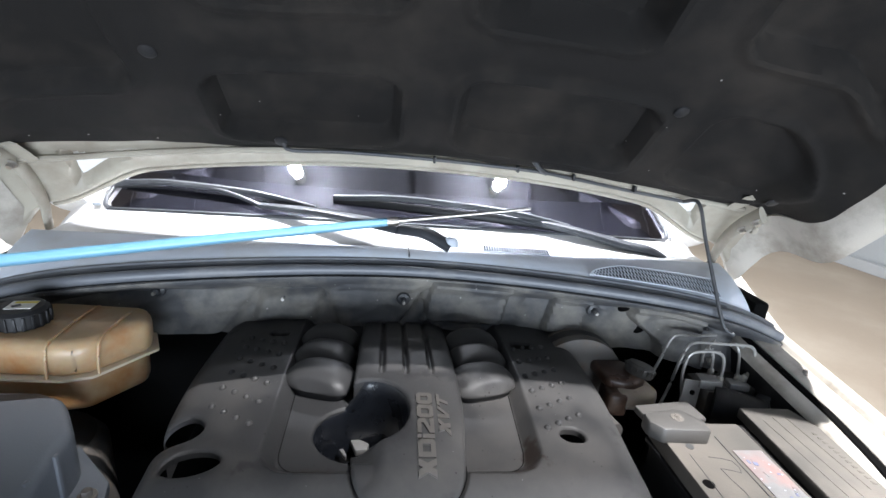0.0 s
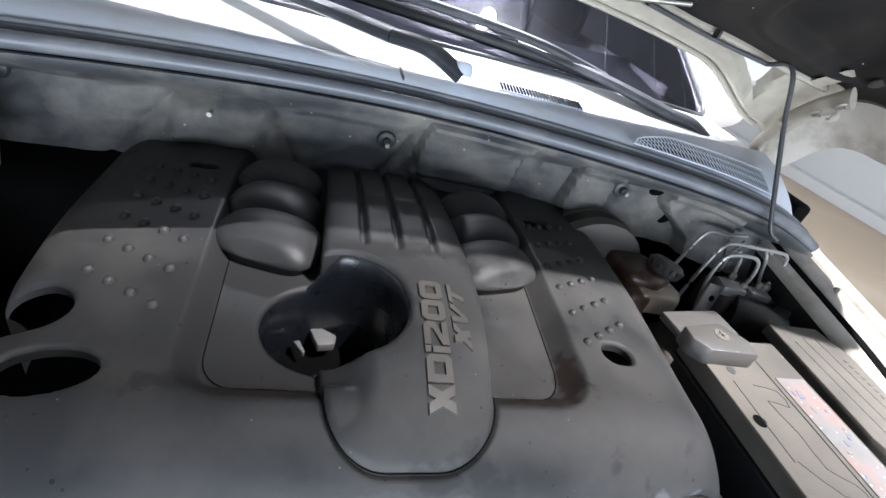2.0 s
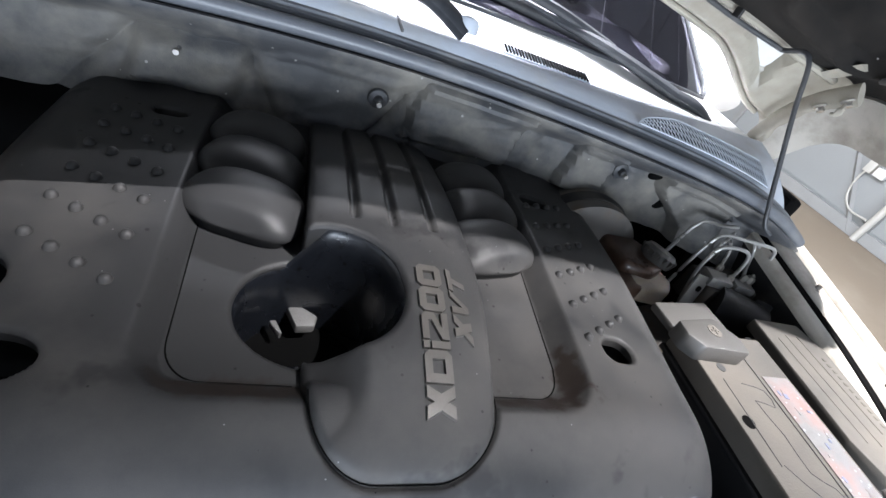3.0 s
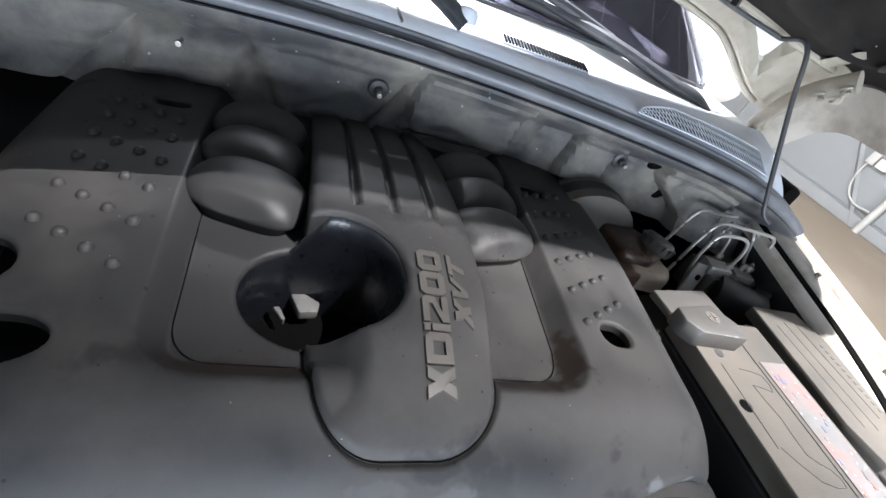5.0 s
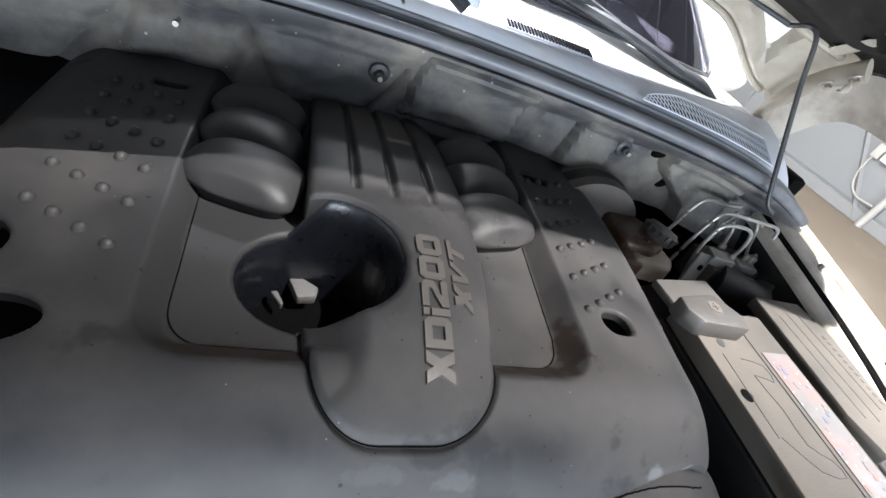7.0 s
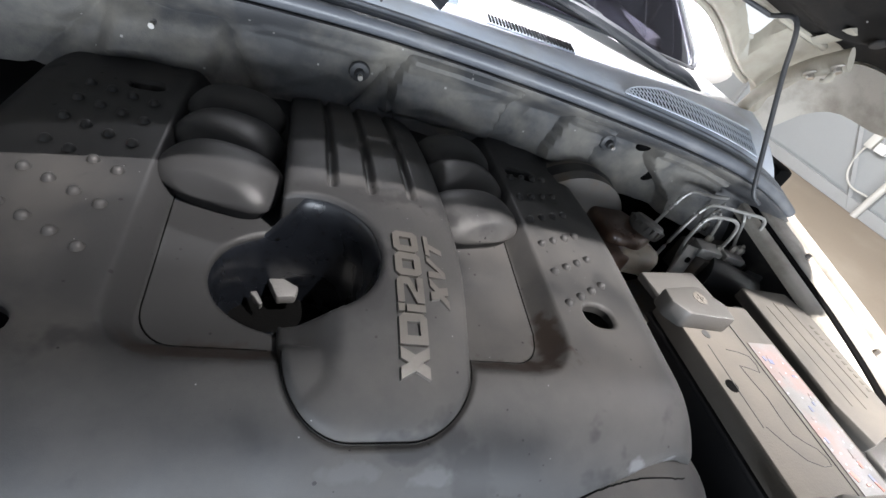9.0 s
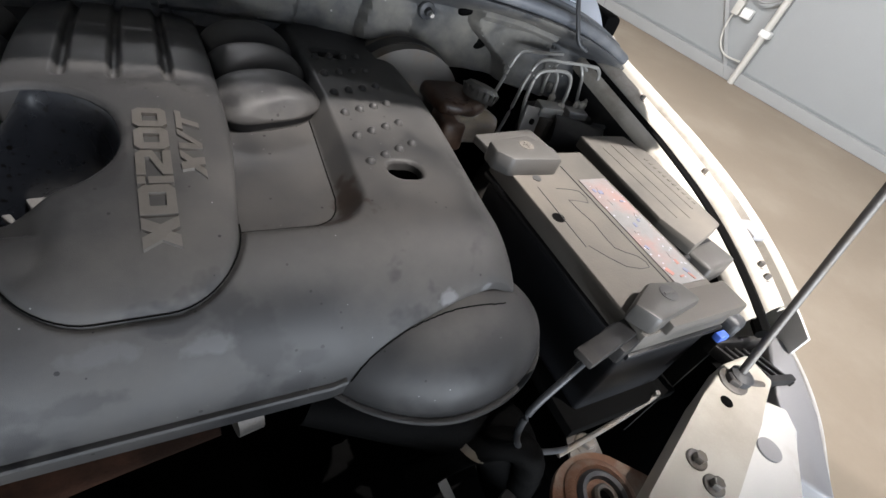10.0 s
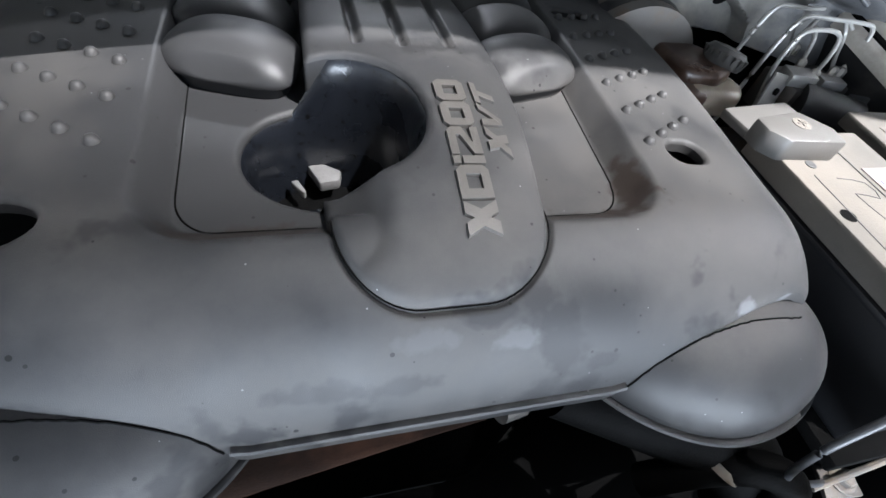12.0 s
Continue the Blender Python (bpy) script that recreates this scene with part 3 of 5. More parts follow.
def lobe(parent, side, cy, hx, hy, rise, crease):
    """One scallop: a pillow with a straight slanted front facet, pointed at its inner front corner."""
    bm = bmesh.new()
    n = 88
    cx = XC - 0.004 + side * 0.158
    ca, sa = math.cos(radians(15 * side)), math.sin(radians(15 * side))

    def rim(a):
        """Plan outline, rounder outside and squarer at the inner front corner; inner is -x here."""
        c, q = math.cos(a), math.sin(a)
        p = 2.4 if c > 0 else (4.2 if q < 0 else 2.8)
        r = (abs(c) ** p + abs(q) ** p) ** (-1 / p)
        return r * c, r * q * (1.0 if q > 0 else 0.80)

    def at(x, y, z):
        px, py = x * hx * side, y * hy
        return bm.verts.new((cx + px * ca - py * sa, cy + px * sa + py * ca, z))
    rings = []
    for r in (0.03, 0.15, 0.28, 0.40, 0.50, 0.58, 0.65, 0.71, 0.77, 0.82, 0.86, 0.90, 0.93, 0.955, 0.975, 0.99, 1.0):
        ring = []
        for i in range(n):
            ex, ey = rim(i * math.tau / n)
            x, y = ex * r, ey * r
            dome = 1.0445 + (rise + 0.004 * y) * (1 - r ** 2.7) ** 0.62
            facet = 1.0455 + crease * (y + 0.80) * hy - 0.004 * x
            ring.append(at(x, y, min(dome, facet)))
        rings.append(ring)
    for grow, z in ((0.985, 1.0425), (0.88, 1.040), (0.86, 1.020)):
        rings.append([at(rim(i * math.tau / n)[0] * grow, rim(i * math.tau / n)[1] * grow, z) for i in range(n)])
    for a, b in zip(rings, rings[1:]):
        for i in range(n):
            bm.faces.new((a[i], a[(i + 1) % n], b[(i + 1) % n], b[i]))
    bm.faces.new(rings[0])
    return part("lobe", bm, "cover", parent, "", angle=40)


def scoop(parent, side):
    """The rounded corner piece below the front edge of the cover."""
    bm = bmesh.new()
    bmesh.ops.create_uvsphere(bm, u_segments=56, v_segments=32, radius=1)
    cx = XC + side * 0.286
    for v in bm.verts:
        x, y, z = v.co
        t = x * side
        hx = 0.142 if t < 0 else 0.146
        k = (1 - 0.22 * t * t * (1 if t < 0 else 0.0))
        v.co = Vector((cx + x * hx, 0.492 + y * 0.100 * k, 0.918 + (max(z, 0) * 0.080 + min(z, 0) * 0.006)))
    part("corner_scoop", bm, "cover", parent, "", angle=60)
    rim = []
    for a in np.linspace(-math.pi, 0.12, 48):
        c = math.cos(a) if side > 0 else -math.cos(a)
        t = c * side
        k = 1 - 0.22 * t * t if t < 0 else 1.0
        rim.append((cx + c * (0.142 if t < 0 else 0.146) * 1.006, 0.492 + math.sin(a) * 0.100 * k * 1.03, 0.9145))
    part("rim", sweep(rim, 0.0042, 8, 1, 0.8), "cover", parent, "thin moulded flange")
    seam = []
    for x in np.linspace(cx - 0.138, cx + 0.066, 48) if side > 0 else np.linspace(cx - 0.066, cx + 0.138, 48):
        for y in np.linspace(0.57, 0.40, 170):
            t = (x - cx) * side
            hx = 0.142 if t < 0 else 0.146
            k = 1 - 0.22 * (t / hx) ** 2 * (1 if t < 0 else 0.0)
            q = 1 - ((x - cx) / hx) ** 2 - ((y - 0.492) / (0.100 * k)) ** 2
            if q > 0 and 0.918 + 0.080 * math.sqrt(q) > float(deck(np.array([x]), np.array([y]))[0]):
                seam.append((x, y, 0.918 + 0.080 * math.sqrt(q) + 0.0004))
                break
    if len(seam) > 4:
        part("scoop_seam", sweep(seam, 0.0009, 6, 1), "blackshade", parent)


def glyph(ch, bar):
    """Outlines of one block letter in a cell one high, and its width; bar is the stroke."""
    if ch == "X":
        w, t = 1.04, 0.38
        return [[(0, 0), (t, 0), (w / 2, 0.26), (w - t, 0), (w, 0), (w - 0.27, 0.5), (w, 1), (w - t, 1), (w / 2, 0.74), (t, 1), (0, 1), (0.27, 0.5)]], w
    if ch == "V":
        return [[(0, 1), (0.30, 1), (0.52, 0.36), (0.80, 1), (1.12, 1), (0.66, 0), (0.36, 0)]], 1.12
    if ch == "T":
        return [[(0, 1), (1.15, 1), (1.15, 0.74), (0.72, 0.74), (0.72, 0), (0.42, 0), (0.42, 0.74), (0, 0.74)]], 1.15
    if ch == "i":
        return [[(0, 0), (0.27, 0), (0.27, 0.70), (0, 0.70)], [(0, 0.78), (0.27, 0.78), (0.27, 1), (0, 1)]], 0.27
    w = 1.10 if ch == "D" else 1.05
    if ch == "2":
        return [[(0, 0), (w, 0), (w, 0.25), (0.42, 0.25), (w, 0.52), (w, 0.86), (w - 0.14, 1), (0, 1), (0, 0.75), (w - bar, 0.75), (w - bar, 0.62), (0, 0.28)]], w
    c = 0.16
    left = 0.0 if ch == "D" else c
    outer = [(left, 0), (w - c, 0), (w, c), (w, 1 - c), (w - c, 1), (left, 1), (0, 1 - left), (0, left)]
    inner = [(bar, 0.27), (bar, 0.73), (w - bar, 0.73), (w - bar, 0.27)]
    mid = (outer[0][0] + 0.2, 0)
    return [[mid] + outer[1:] + [outer[0], mid, (mid[0], inner[0][1])] + inner + [(mid[0], inner[0][1])]], w


def badge(parent, words, x_top, y_start, tall, slant, depth, stretch=1.0):
    """Raised block letters that read from the front of the panel towards its back."""
    bm = bmesh.new()
    u = 0.0
    for ch in words:
        shapes, w = glyph(ch, 0.30)
        for shape in shapes:
            rows = []
            for up in (-0.001, depth):
                ring = []
                for px, py in shape:
                    x = x_top + tall * (1 - py)
                    y = y_start + (u + px + slant * py) * tall * stretch
                    z = float(tongue_height(np.array([x]), np.array([y]))[0])
                    ring.append(bm.verts.new((x, y, z + up)))
                rows.append(ring)
            bm.faces.new(rows[1])
            for k in range(len(shape)):
                j = (k + 1) % len(shape)
                bm.faces.new((rows[0][k], rows[0][j], rows[1][j], rows[1][k]))
        u += w + 0.075
    part("badge_letters", bm, "badge", parent, "raised silver-grey letters", False)


def engine_cover():
    t = thing("engine_cover", (XC, 0.75, 0.9), "dusty charcoal plastic engine cover with a raised badge panel", "engine cover")
    body = shell("cover_body", "cover", t, body_height,
                 lambda x, y: np.maximum(np.maximum(cover_outline(x, y), -well(x, y)), np.maximum(-slots(x, y), -(tongue_outline(x, y) + 0.012))),
                 (-0.40, 0.50, 0.43, 1.07), 0.0025, lambda x, y, z: 0.004 if abs(float(well(x, y))) < 0.003 else 0.009 if abs(float(slots(x, y))) < 0.004 else (0.085 if y > 0.50 else 0.012), 0.005, "dusty charcoal moulded plastic shell")
    panel = shell("badge_panel", "cover", t, tongue_height, lambda x, y: np.maximum(tongue_outline(x, y), -well(x, y)),
                  (-0.06, 0.16, 0.46, 1.06), 0.0026, lambda x, y, z: (0.004 if x > -0.018 else 0.028) if abs(float(well(x, y))) < 0.003 else (0.06 if y > 0.56 else 0.012), 0.006, "raised ribbed centre panel")
    # oil filler well
    n = 64
    edge = []
    for i in range(n):
        a = i * math.tau / n
        r = 0.03
        while r < 0.16 and well(np.array([-0.024 + r * math.cos(a)]), np.array([0.668 + r * math.sin(a)]))[0] < 0:
            r += 0.001
        x, y = np.array([-0.024 + r * math.cos(a)]), np.array([0.668 + r * math.sin(a)])
        edge.append((r, a, max(float(body_height(x, y)[0]), float(tongue_height(x, y)[0]) if tongue_outline(x, y)[0] < 0 else 0)))
    tops = [sum(edge[(i + k) % n][2] for k in range(-2, 3)) / 5 for i in range(n)]

    def bowl(name, steps, mat, label):
        own = bmesh.new()
        rings = []
        for drop, grow in steps:
            rings.append([own.verts.new((-0.024 + r * grow * math.cos(a), 0.668 + r * grow * math.sin(a), (min(tops[i], z) - 0.005 if drop == 0 else tops[i] - 0.005 - drop))) for i, (r, a, z) in enumerate(edge)])
        for r0, r1 in zip(rings, rings[1:]):
            for i in range(n):
                own.faces.new((r0[i], r0[(i + 1) % n], r1[(i + 1) % n], r1[i]))
        part(name, own, mat, t, label, angle=70)
    bowl("filler_well", ((0.0, 1.03), (0.0008, 1.008), (0.0030, 0.985), (0.0075, 0.962), (0.015, 0.940), (0.026, 0.922), (0.042, 0.907), (0.065, 0.895), (0.10, 0.885), (0.155, 0.88)), "well", "glossy rounded filler opening with dark spots")
    # added black plate that gives the well its dark depth
    part("well_shade_plate", prism([(-0.11, 0.58), (0.06, 0.58), (0.06, 0.76), (-0.11, 0.76)], 0.905, 0.912), "blackshade", t)
    for side in (-1, 1):
        line = []
        for k in np.linspace(0, 1, 48):
            if k < 0.6:
                y = 0.80 - 0.178 * k / 0.6
                x = float(recess_mid(y)) + side * (float(recess_half(y)) - 0.0240)
            elif k < 0.8:
                a = (k - 0.6) / 0.2 * math.pi / 2
                x, y = XC - 0.004 + side * (0.1615 + 0.0335 * math.cos(a)), 0.622 - 0.039 * math.sin(a)
            else:
                x, y = XC - 0.004 + side * (0.1615 - 0.072 * (k - 0.8) / 0.2), 0.583
            line.append((x, y, float(body_height(np.array([x]), np.array([y]))[0]) + 0.0002))
        part("panel_seam", sweep(line, 0.0008, 6, 1), "blackshade", t)
    rim = [(-0.0845, 0.562)] + [(-0.024 + 0.0605 * math.cos(a), 0.557 + 0.0605 * math.sin(a)) for a in np.linspace(math.pi, 1.5 * math.pi, 14)]
    rim = [(XC + side * x, y) for side, run in ((1, rim), (-1, rim[::-1])) for x, y in run]
    part("panel_seam", sweep([(x, y, float(deck(np.array([x]), np.array([y]))[0]) - 0.0002) for x, y in rim], 0.0007, 6, 1), "blackshade", t)
    lip = []
    for x in np.linspace(-0.115, 0.215, 24):
        y = 0.4505 + 0.040 * float(ramp01((abs(x - XC) - 0.15) / 0.2))
        lip.append((x, y - 0.001, float(deck(np.array([x]), np.array([y]))[0]) - 0.004))
    part("front_lip", sweep(lip, 0.005, 8, 1, 0.6), "cover", t, "thin moulded lip along the lower edge")
    for side in (-1, 1):
        scoop(t, side)
        for cy, hx, rise, crease in ((0.944, 0.061, 0.032, 1.7), (0.874, 0.064, 0.031, 1.7), (0.800, 0.067, 0.030, 1.45)):
            lobe(t, side, cy, hx, 0.055, rise, crease)
    # stud fields
    stud = bpy.data.meshes.new("stud")
    bm = lathe([(0.0066, -0.002), (0.0062, 0.0003), (0.0052, 0.0030), (0.0038, 0.0050), (0.0015, 0.0060)], sides=14)
    for f in bm.faces:
        f.smooth = True
    bm.to_mesh(stud)
    bm.free()
    stud.materials.append(M["cover"])
    for i in range(4):
        for j in range(6):
            for x, y in ((-0.276 + 0.0245 * i, 0.707 + 0.0545 * j - 0.0014 * j * j - (0.0163 - 0.0013 * j) * i), (0.289 + 0.0235 * i + 0.0006 * j, 0.653 + (0.0137 - 0.0012 * j) * i + 0.0525 * j)):
                ob = link("stud", stud, t)
                z = float(body_height(np.array([x]), np.array([y]))[0])
                ob.matrix_parent_inverse = Matrix.Translation(-origin(t))
                ob.location = (x, y, z)
    badge(panel, "XDi200", 0.0625, 0.5355, 0.0268, 0.0, 0.0034)
    badge(panel, "XVT", 0.0968, 0.604, 0.0190, 0.32, 0.0028, 1.26)
    # pieces seen down the well
    part("filler_neck", prism([(-0.048, 0.732), (-0.030, 0.734), (-0.012, 0.722), (-0.015, 0.707), (-0.036, 0.703)], 0.950, 0.964, 0.003), "alloy", t, "pale alloy casting in the well")
    part("filler_neck", prism([(-0.066, 0.712), (-0.058, 0.714), (-0.050, 0.696), (-0.053, 0.693)], 0.950, 0.960, 0.002), "alloy", t, "pale alloy casting in the well")
    return t


engine_cover()


def engine_block():
    t = thing("engine_block", (XC, 0.75, 0.1), "engine block under the cover, bay shade in its near-black colour", "engine")
    # the shade under the cover is put into these parts' colour
    part("block", box((0.56, 0.45, 0.42), (XC, 0.80, 0.66), 0.02), "blackshade", t)
    part("head", box((0.42, 0.5, 0.06), (XC, 0.82, 0.90), 0.015), "blackshade", t)
    part("front_case", box((0.40, 0.12, 0.4), (XC - 0.03, 0.56, 0.62), 0.04), "blackshade", t)
    part("sump", box((0.4, 0.5, 0.45), (XC, 0.8, 0.25), 0.05), "blackshade", t)
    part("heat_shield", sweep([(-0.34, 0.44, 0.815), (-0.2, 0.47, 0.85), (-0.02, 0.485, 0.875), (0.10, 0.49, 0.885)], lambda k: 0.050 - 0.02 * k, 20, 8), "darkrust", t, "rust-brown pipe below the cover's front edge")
    part("clamp", lathe([(0.024, -0.012), (0.024, 0.012)], (0.125, 0.478, 0.885), turned(0, 90, 10), 16), "darksteel", t)
    part("intake_pipe", sweep([(0.20, 0.50, 0.86), (0.33, 0.44, 0.83), (0.43, 0.40, 0.79), (0.47, 0.36, 0.70)], 0.045, 20, 8), "blackshade", t, "black rubber intake pipe")


engine_block()


# ---------------------------------------------------------------- the car's shell
CAR = thing("car", (XC, 1.2, 0), "white car with its bonnet propped open, dusty engine bay", "car")


def seal_y(x):
    u = abs(x - XC)
    return 1.062 - 0.10 * math.sin(min(u / 0.78, 1) * math.pi / 2) ** 2


def seal_z(x):
    u = abs(x - XC)
    return 1.172 - 0.09 * (min(u / 0.93, 1)) ** 5


def liner_y(x):
    return 1.080 - 0.026 * min(1.0, (abs(x - XC) / 0.45) ** 2) - 0.05 * float(ramp01((abs(x - XC) - 0.62) / 0.25))


def bulkhead():
    pads = ((0.203, 0.41, 0.098, 0.36, 0.017), (0.453, 0.46, 0.046, 0.34, 0.022), (-0.213, 0.55, 0.075, 0.29, 0.020), (-0.60, 0.42, 0.215, 0.36, 0.009), (-0.02, 0.22, 0.10, 0.12, 0.006))

    def face(u, v):
        # v: 0 at the seal, 1 low down
        x = XC - 0.93 + 1.86 * u
        z = seal_z(x)
        out = 0.0
        for px, pv, hx, hv, rise in pads:
            q = max(abs(x - px + (v - 0.4) * 0.038) - hx, (abs(v - pv) - hv) * 0.145)
            out += rise * float(ramp01(-q / (0.011 if px > 0 else 0.026)))
        left = 0.612 + 0.075 * float(ramp01((v - 0.35) / 0.45))
        q = max(left - x, x - 0.80, (0.14 - v) * 0.145)
        out += 0.030 * float(ramp01(-q / 0.014))
        p = Vector((x * 9, v * 2.2, 0.3))
        fold = noise.noise(p) * 0.007 + noise.noise(p * 2.7) * 0.004 + abs(noise.noise(Vector((x * 16 + v * 3, v * 4, 1.7)))) * -0.006
        creases = 0.0
        for cx, lean, wide, deep in ((0.075, -0.10, 0.007, 0.010), (0.098, 0.06, 0.006, 0.008), (-0.13, 0.08, 0.010, 0.010), (0.34, -0.05, 0.006, 0.004), (-0.31, -0.12, 0.012, 0.008)):
            creases += deep * math.exp(-((x - cx - lean * (v - 0.5)) / wide) ** 2) * float(ramp01((v - 0.15) / 0.2))
        for cx, cv in ((-0.222, 0.38), (0.048, 0.44), (0.523, 0.42)):
            creases += 0.008 * math.exp(-((x - cx) ** 2 + ((v - cv) * 0.145) ** 2) / 0.022 ** 2)
        blend = float(ramp01(v / 0.30))
        y = seal_y(x) * (1 - blend) + liner_y(x) * blend
        return Vector((x, y - 0.004 - 0.030 * v * v - out + creases - fold * min(1, v * 4), z - 0.012 - 0.145 * v))
    part("bulkhead_liner", sheet(face, 360, 72, 0.006), "liner", CAR, "dusty grey moulded insulation on the bulkhead")
    xs = np.linspace(XC - 0.93, XC + 0.93, 40)
    part("bonnet_seal", sweep([(x, seal_y(x) + 0.004, seal_z(x)) for x in xs], 0.012, 10, 2), "seal", CAR, "dusty rubber bonnet seal")
    part("trim_lip", sweep([(x, seal_y(x) + 0.036, seal_z(x) + 0.014) for x in xs], 0.0065, 8, 2), "seal", CAR)
    part("seal_base", sweep([(x, seal_y(x) + 0.018, seal_z(x) - 0.008) for x in xs], 0.014, 8, 2), "rubber", CAR)
    part("seal_lip", sweep([(x, seal_y(x) + 0.030, seal_z(x) + 0.008) for x in xs], 0.007, 8, 2), "seal", CAR)
    # near-black colour supplies the shade below the insulation
    part("firewall", box((1.8, 0.03, 1.0), (XC, 1.12, 0.62)), "blackshade", CAR)
    # dark openings in the insulation
    for x, z, hx, hz, lean in ((0.606, 1.117, 0.024, 0.013, -30), (0.655, 1.060, 0.030, 0.014, -42)):
        bm = bmesh.new()
        bmesh.ops.create_uvsphere(bm, u_segments=20, v_segments=12, radius=1)
        bmesh.ops.scale(bm, vec=(hx, 0.010, hz), verts=bm.verts)
        bmesh.ops.rotate(bm, matrix=turned(0, lean, 0), verts=bm.verts)
        bmesh.ops.translate(bm, vec=(x, 1.040, z), verts=bm.verts)
        part("liner_cutout", bm, "blackshade", CAR, "dark hole in the insulation")
    # push clips
    for x, y, z in ((-0.232, 1.062, 1.098), (0.048, 1.066, 1.099), (0.523, 1.044, 1.100), (0.279, 1.110, 1.006), (-0.50, 1.035, 1.112)):
        at = (x, y, z)
        c = part("clip", lathe([(0.017, 0), (0.015, 0.004), (0.008, 0.006), (0.007, 0.016), (0.005, 0.018)], at, turned(90, 0, 0), 18), "rubber", CAR)
        part("stud_tip", lathe([(0.004, 0.016), (0.004, 0.026)], at, turned(90, 0, 0), 10), "steel", c)


bulkhead()


def glass_y(x):
    return 1.215 + 0.085 * abs((x - XC) / 0.8) ** 3


SLOPE = math.tan(radians(31))


def glass_point(x, s):
    """A point of the windscreen: s metres behind its lower edge, in plan."""
    return Vector((x, glass_y(x) + s, 1.228 - 0.027 * abs((x - XC) / 0.8) ** 3 + s * SLOPE - 0.03 * ((x - XC) / 0.8) ** 2 * s))


def cowl():
    def front(u, v):
        x = XC - 0.86 + 1.72 * u
        y0, z0 = seal_y(x) + 0.034, seal_z(x) + 0.018
        y1, z1 = min(1.135, glass_y(x) - 0.06) + 0.02 * u, 1.205
        return Vector((x, y0 + (y1 - y0) * v, z0 + (z1 - z0) * v ** 0.8 + 0.008 * math.sin(math.pi * v)))
    part("cowl_trim", sheet(front, 80, 8, 0.004), "cowl", CAR, "grey plastic cowl trim below the windscreen")

    def rear(u, v):
        x = XC - 0.82 + 1.64 * u
        y0, z0 = min(1.135, glass_y(x) - 0.06) + 0.02 * u + 0.001, 1.2055
        p = glass_point(x, 0.012)
        return Vector((x, y0 + (p.y - y0) * v, z0 + (p.z + 0.004 - z0) * v))
    part("cowl_panel", sheet(rear, 80, 6, 0.004), "white", CAR, "white painted cowl panel under the wipers")
    # slotted vent by the middle and mesh grille by the side
    vent = part("vent", box((0.178, 0.030, 0.004), (0.335, 1.150, 1.2105), 0.0015, turned(8, 0, -3)), "cowl", CAR)
    for k in range(26):
        part("slot", box((0.0034, 0.028, 0.0030), (0.252 + k * 0.0066, 1.1545 - k * 0.0004, 1.2132), 0.0, turned(8, 0, -3)), "blackshade", vent, "", False)
    def on_trim(x, v, lift):
        p = front((x - XC + 0.86) / 1.72, v)
        return Vector((p.x, p.y, p.z + lift))
    def grille(x, q, lift):
        u = min(1.0, max(0.0, (x - 0.495) / 0.33))
        return on_trim(0.495 + 0.33 * u, 0.04 + (0.46 * min(1.0, u / 0.3) ** 0.6 - 0.10 * u) * q, lift)
    mesh = part("mesh_grille", sheet(lambda u, v: grille(0.495 + 0.33 * u, v, 0.0045), 40, 6, 0.001), "blackshade", CAR)
    for k in range(40):
        for sgn in (-1, 1):
            x = 0.495 + 0.0084 * k
            part("mesh_bar", sweep([grille(x + sgn * 0.014 * (q - 0.5), q, 0.0062) for q in np.linspace(0, 1, 6)], 0.0011, 4, 0), "cowl", mesh)
    for q in (0.0, 1.0):
        part("mesh_border", sweep([grille(x, q, 0.0062) for x in np.linspace(0.495, 0.825, 30)], 0.0016, 6, 0), "cowl", mesh)
    part("joint", box((0.004, 0.07, 0.004), (0.055, 1.105, 1.2075), 0.001), "mark", CAR)


cowl()


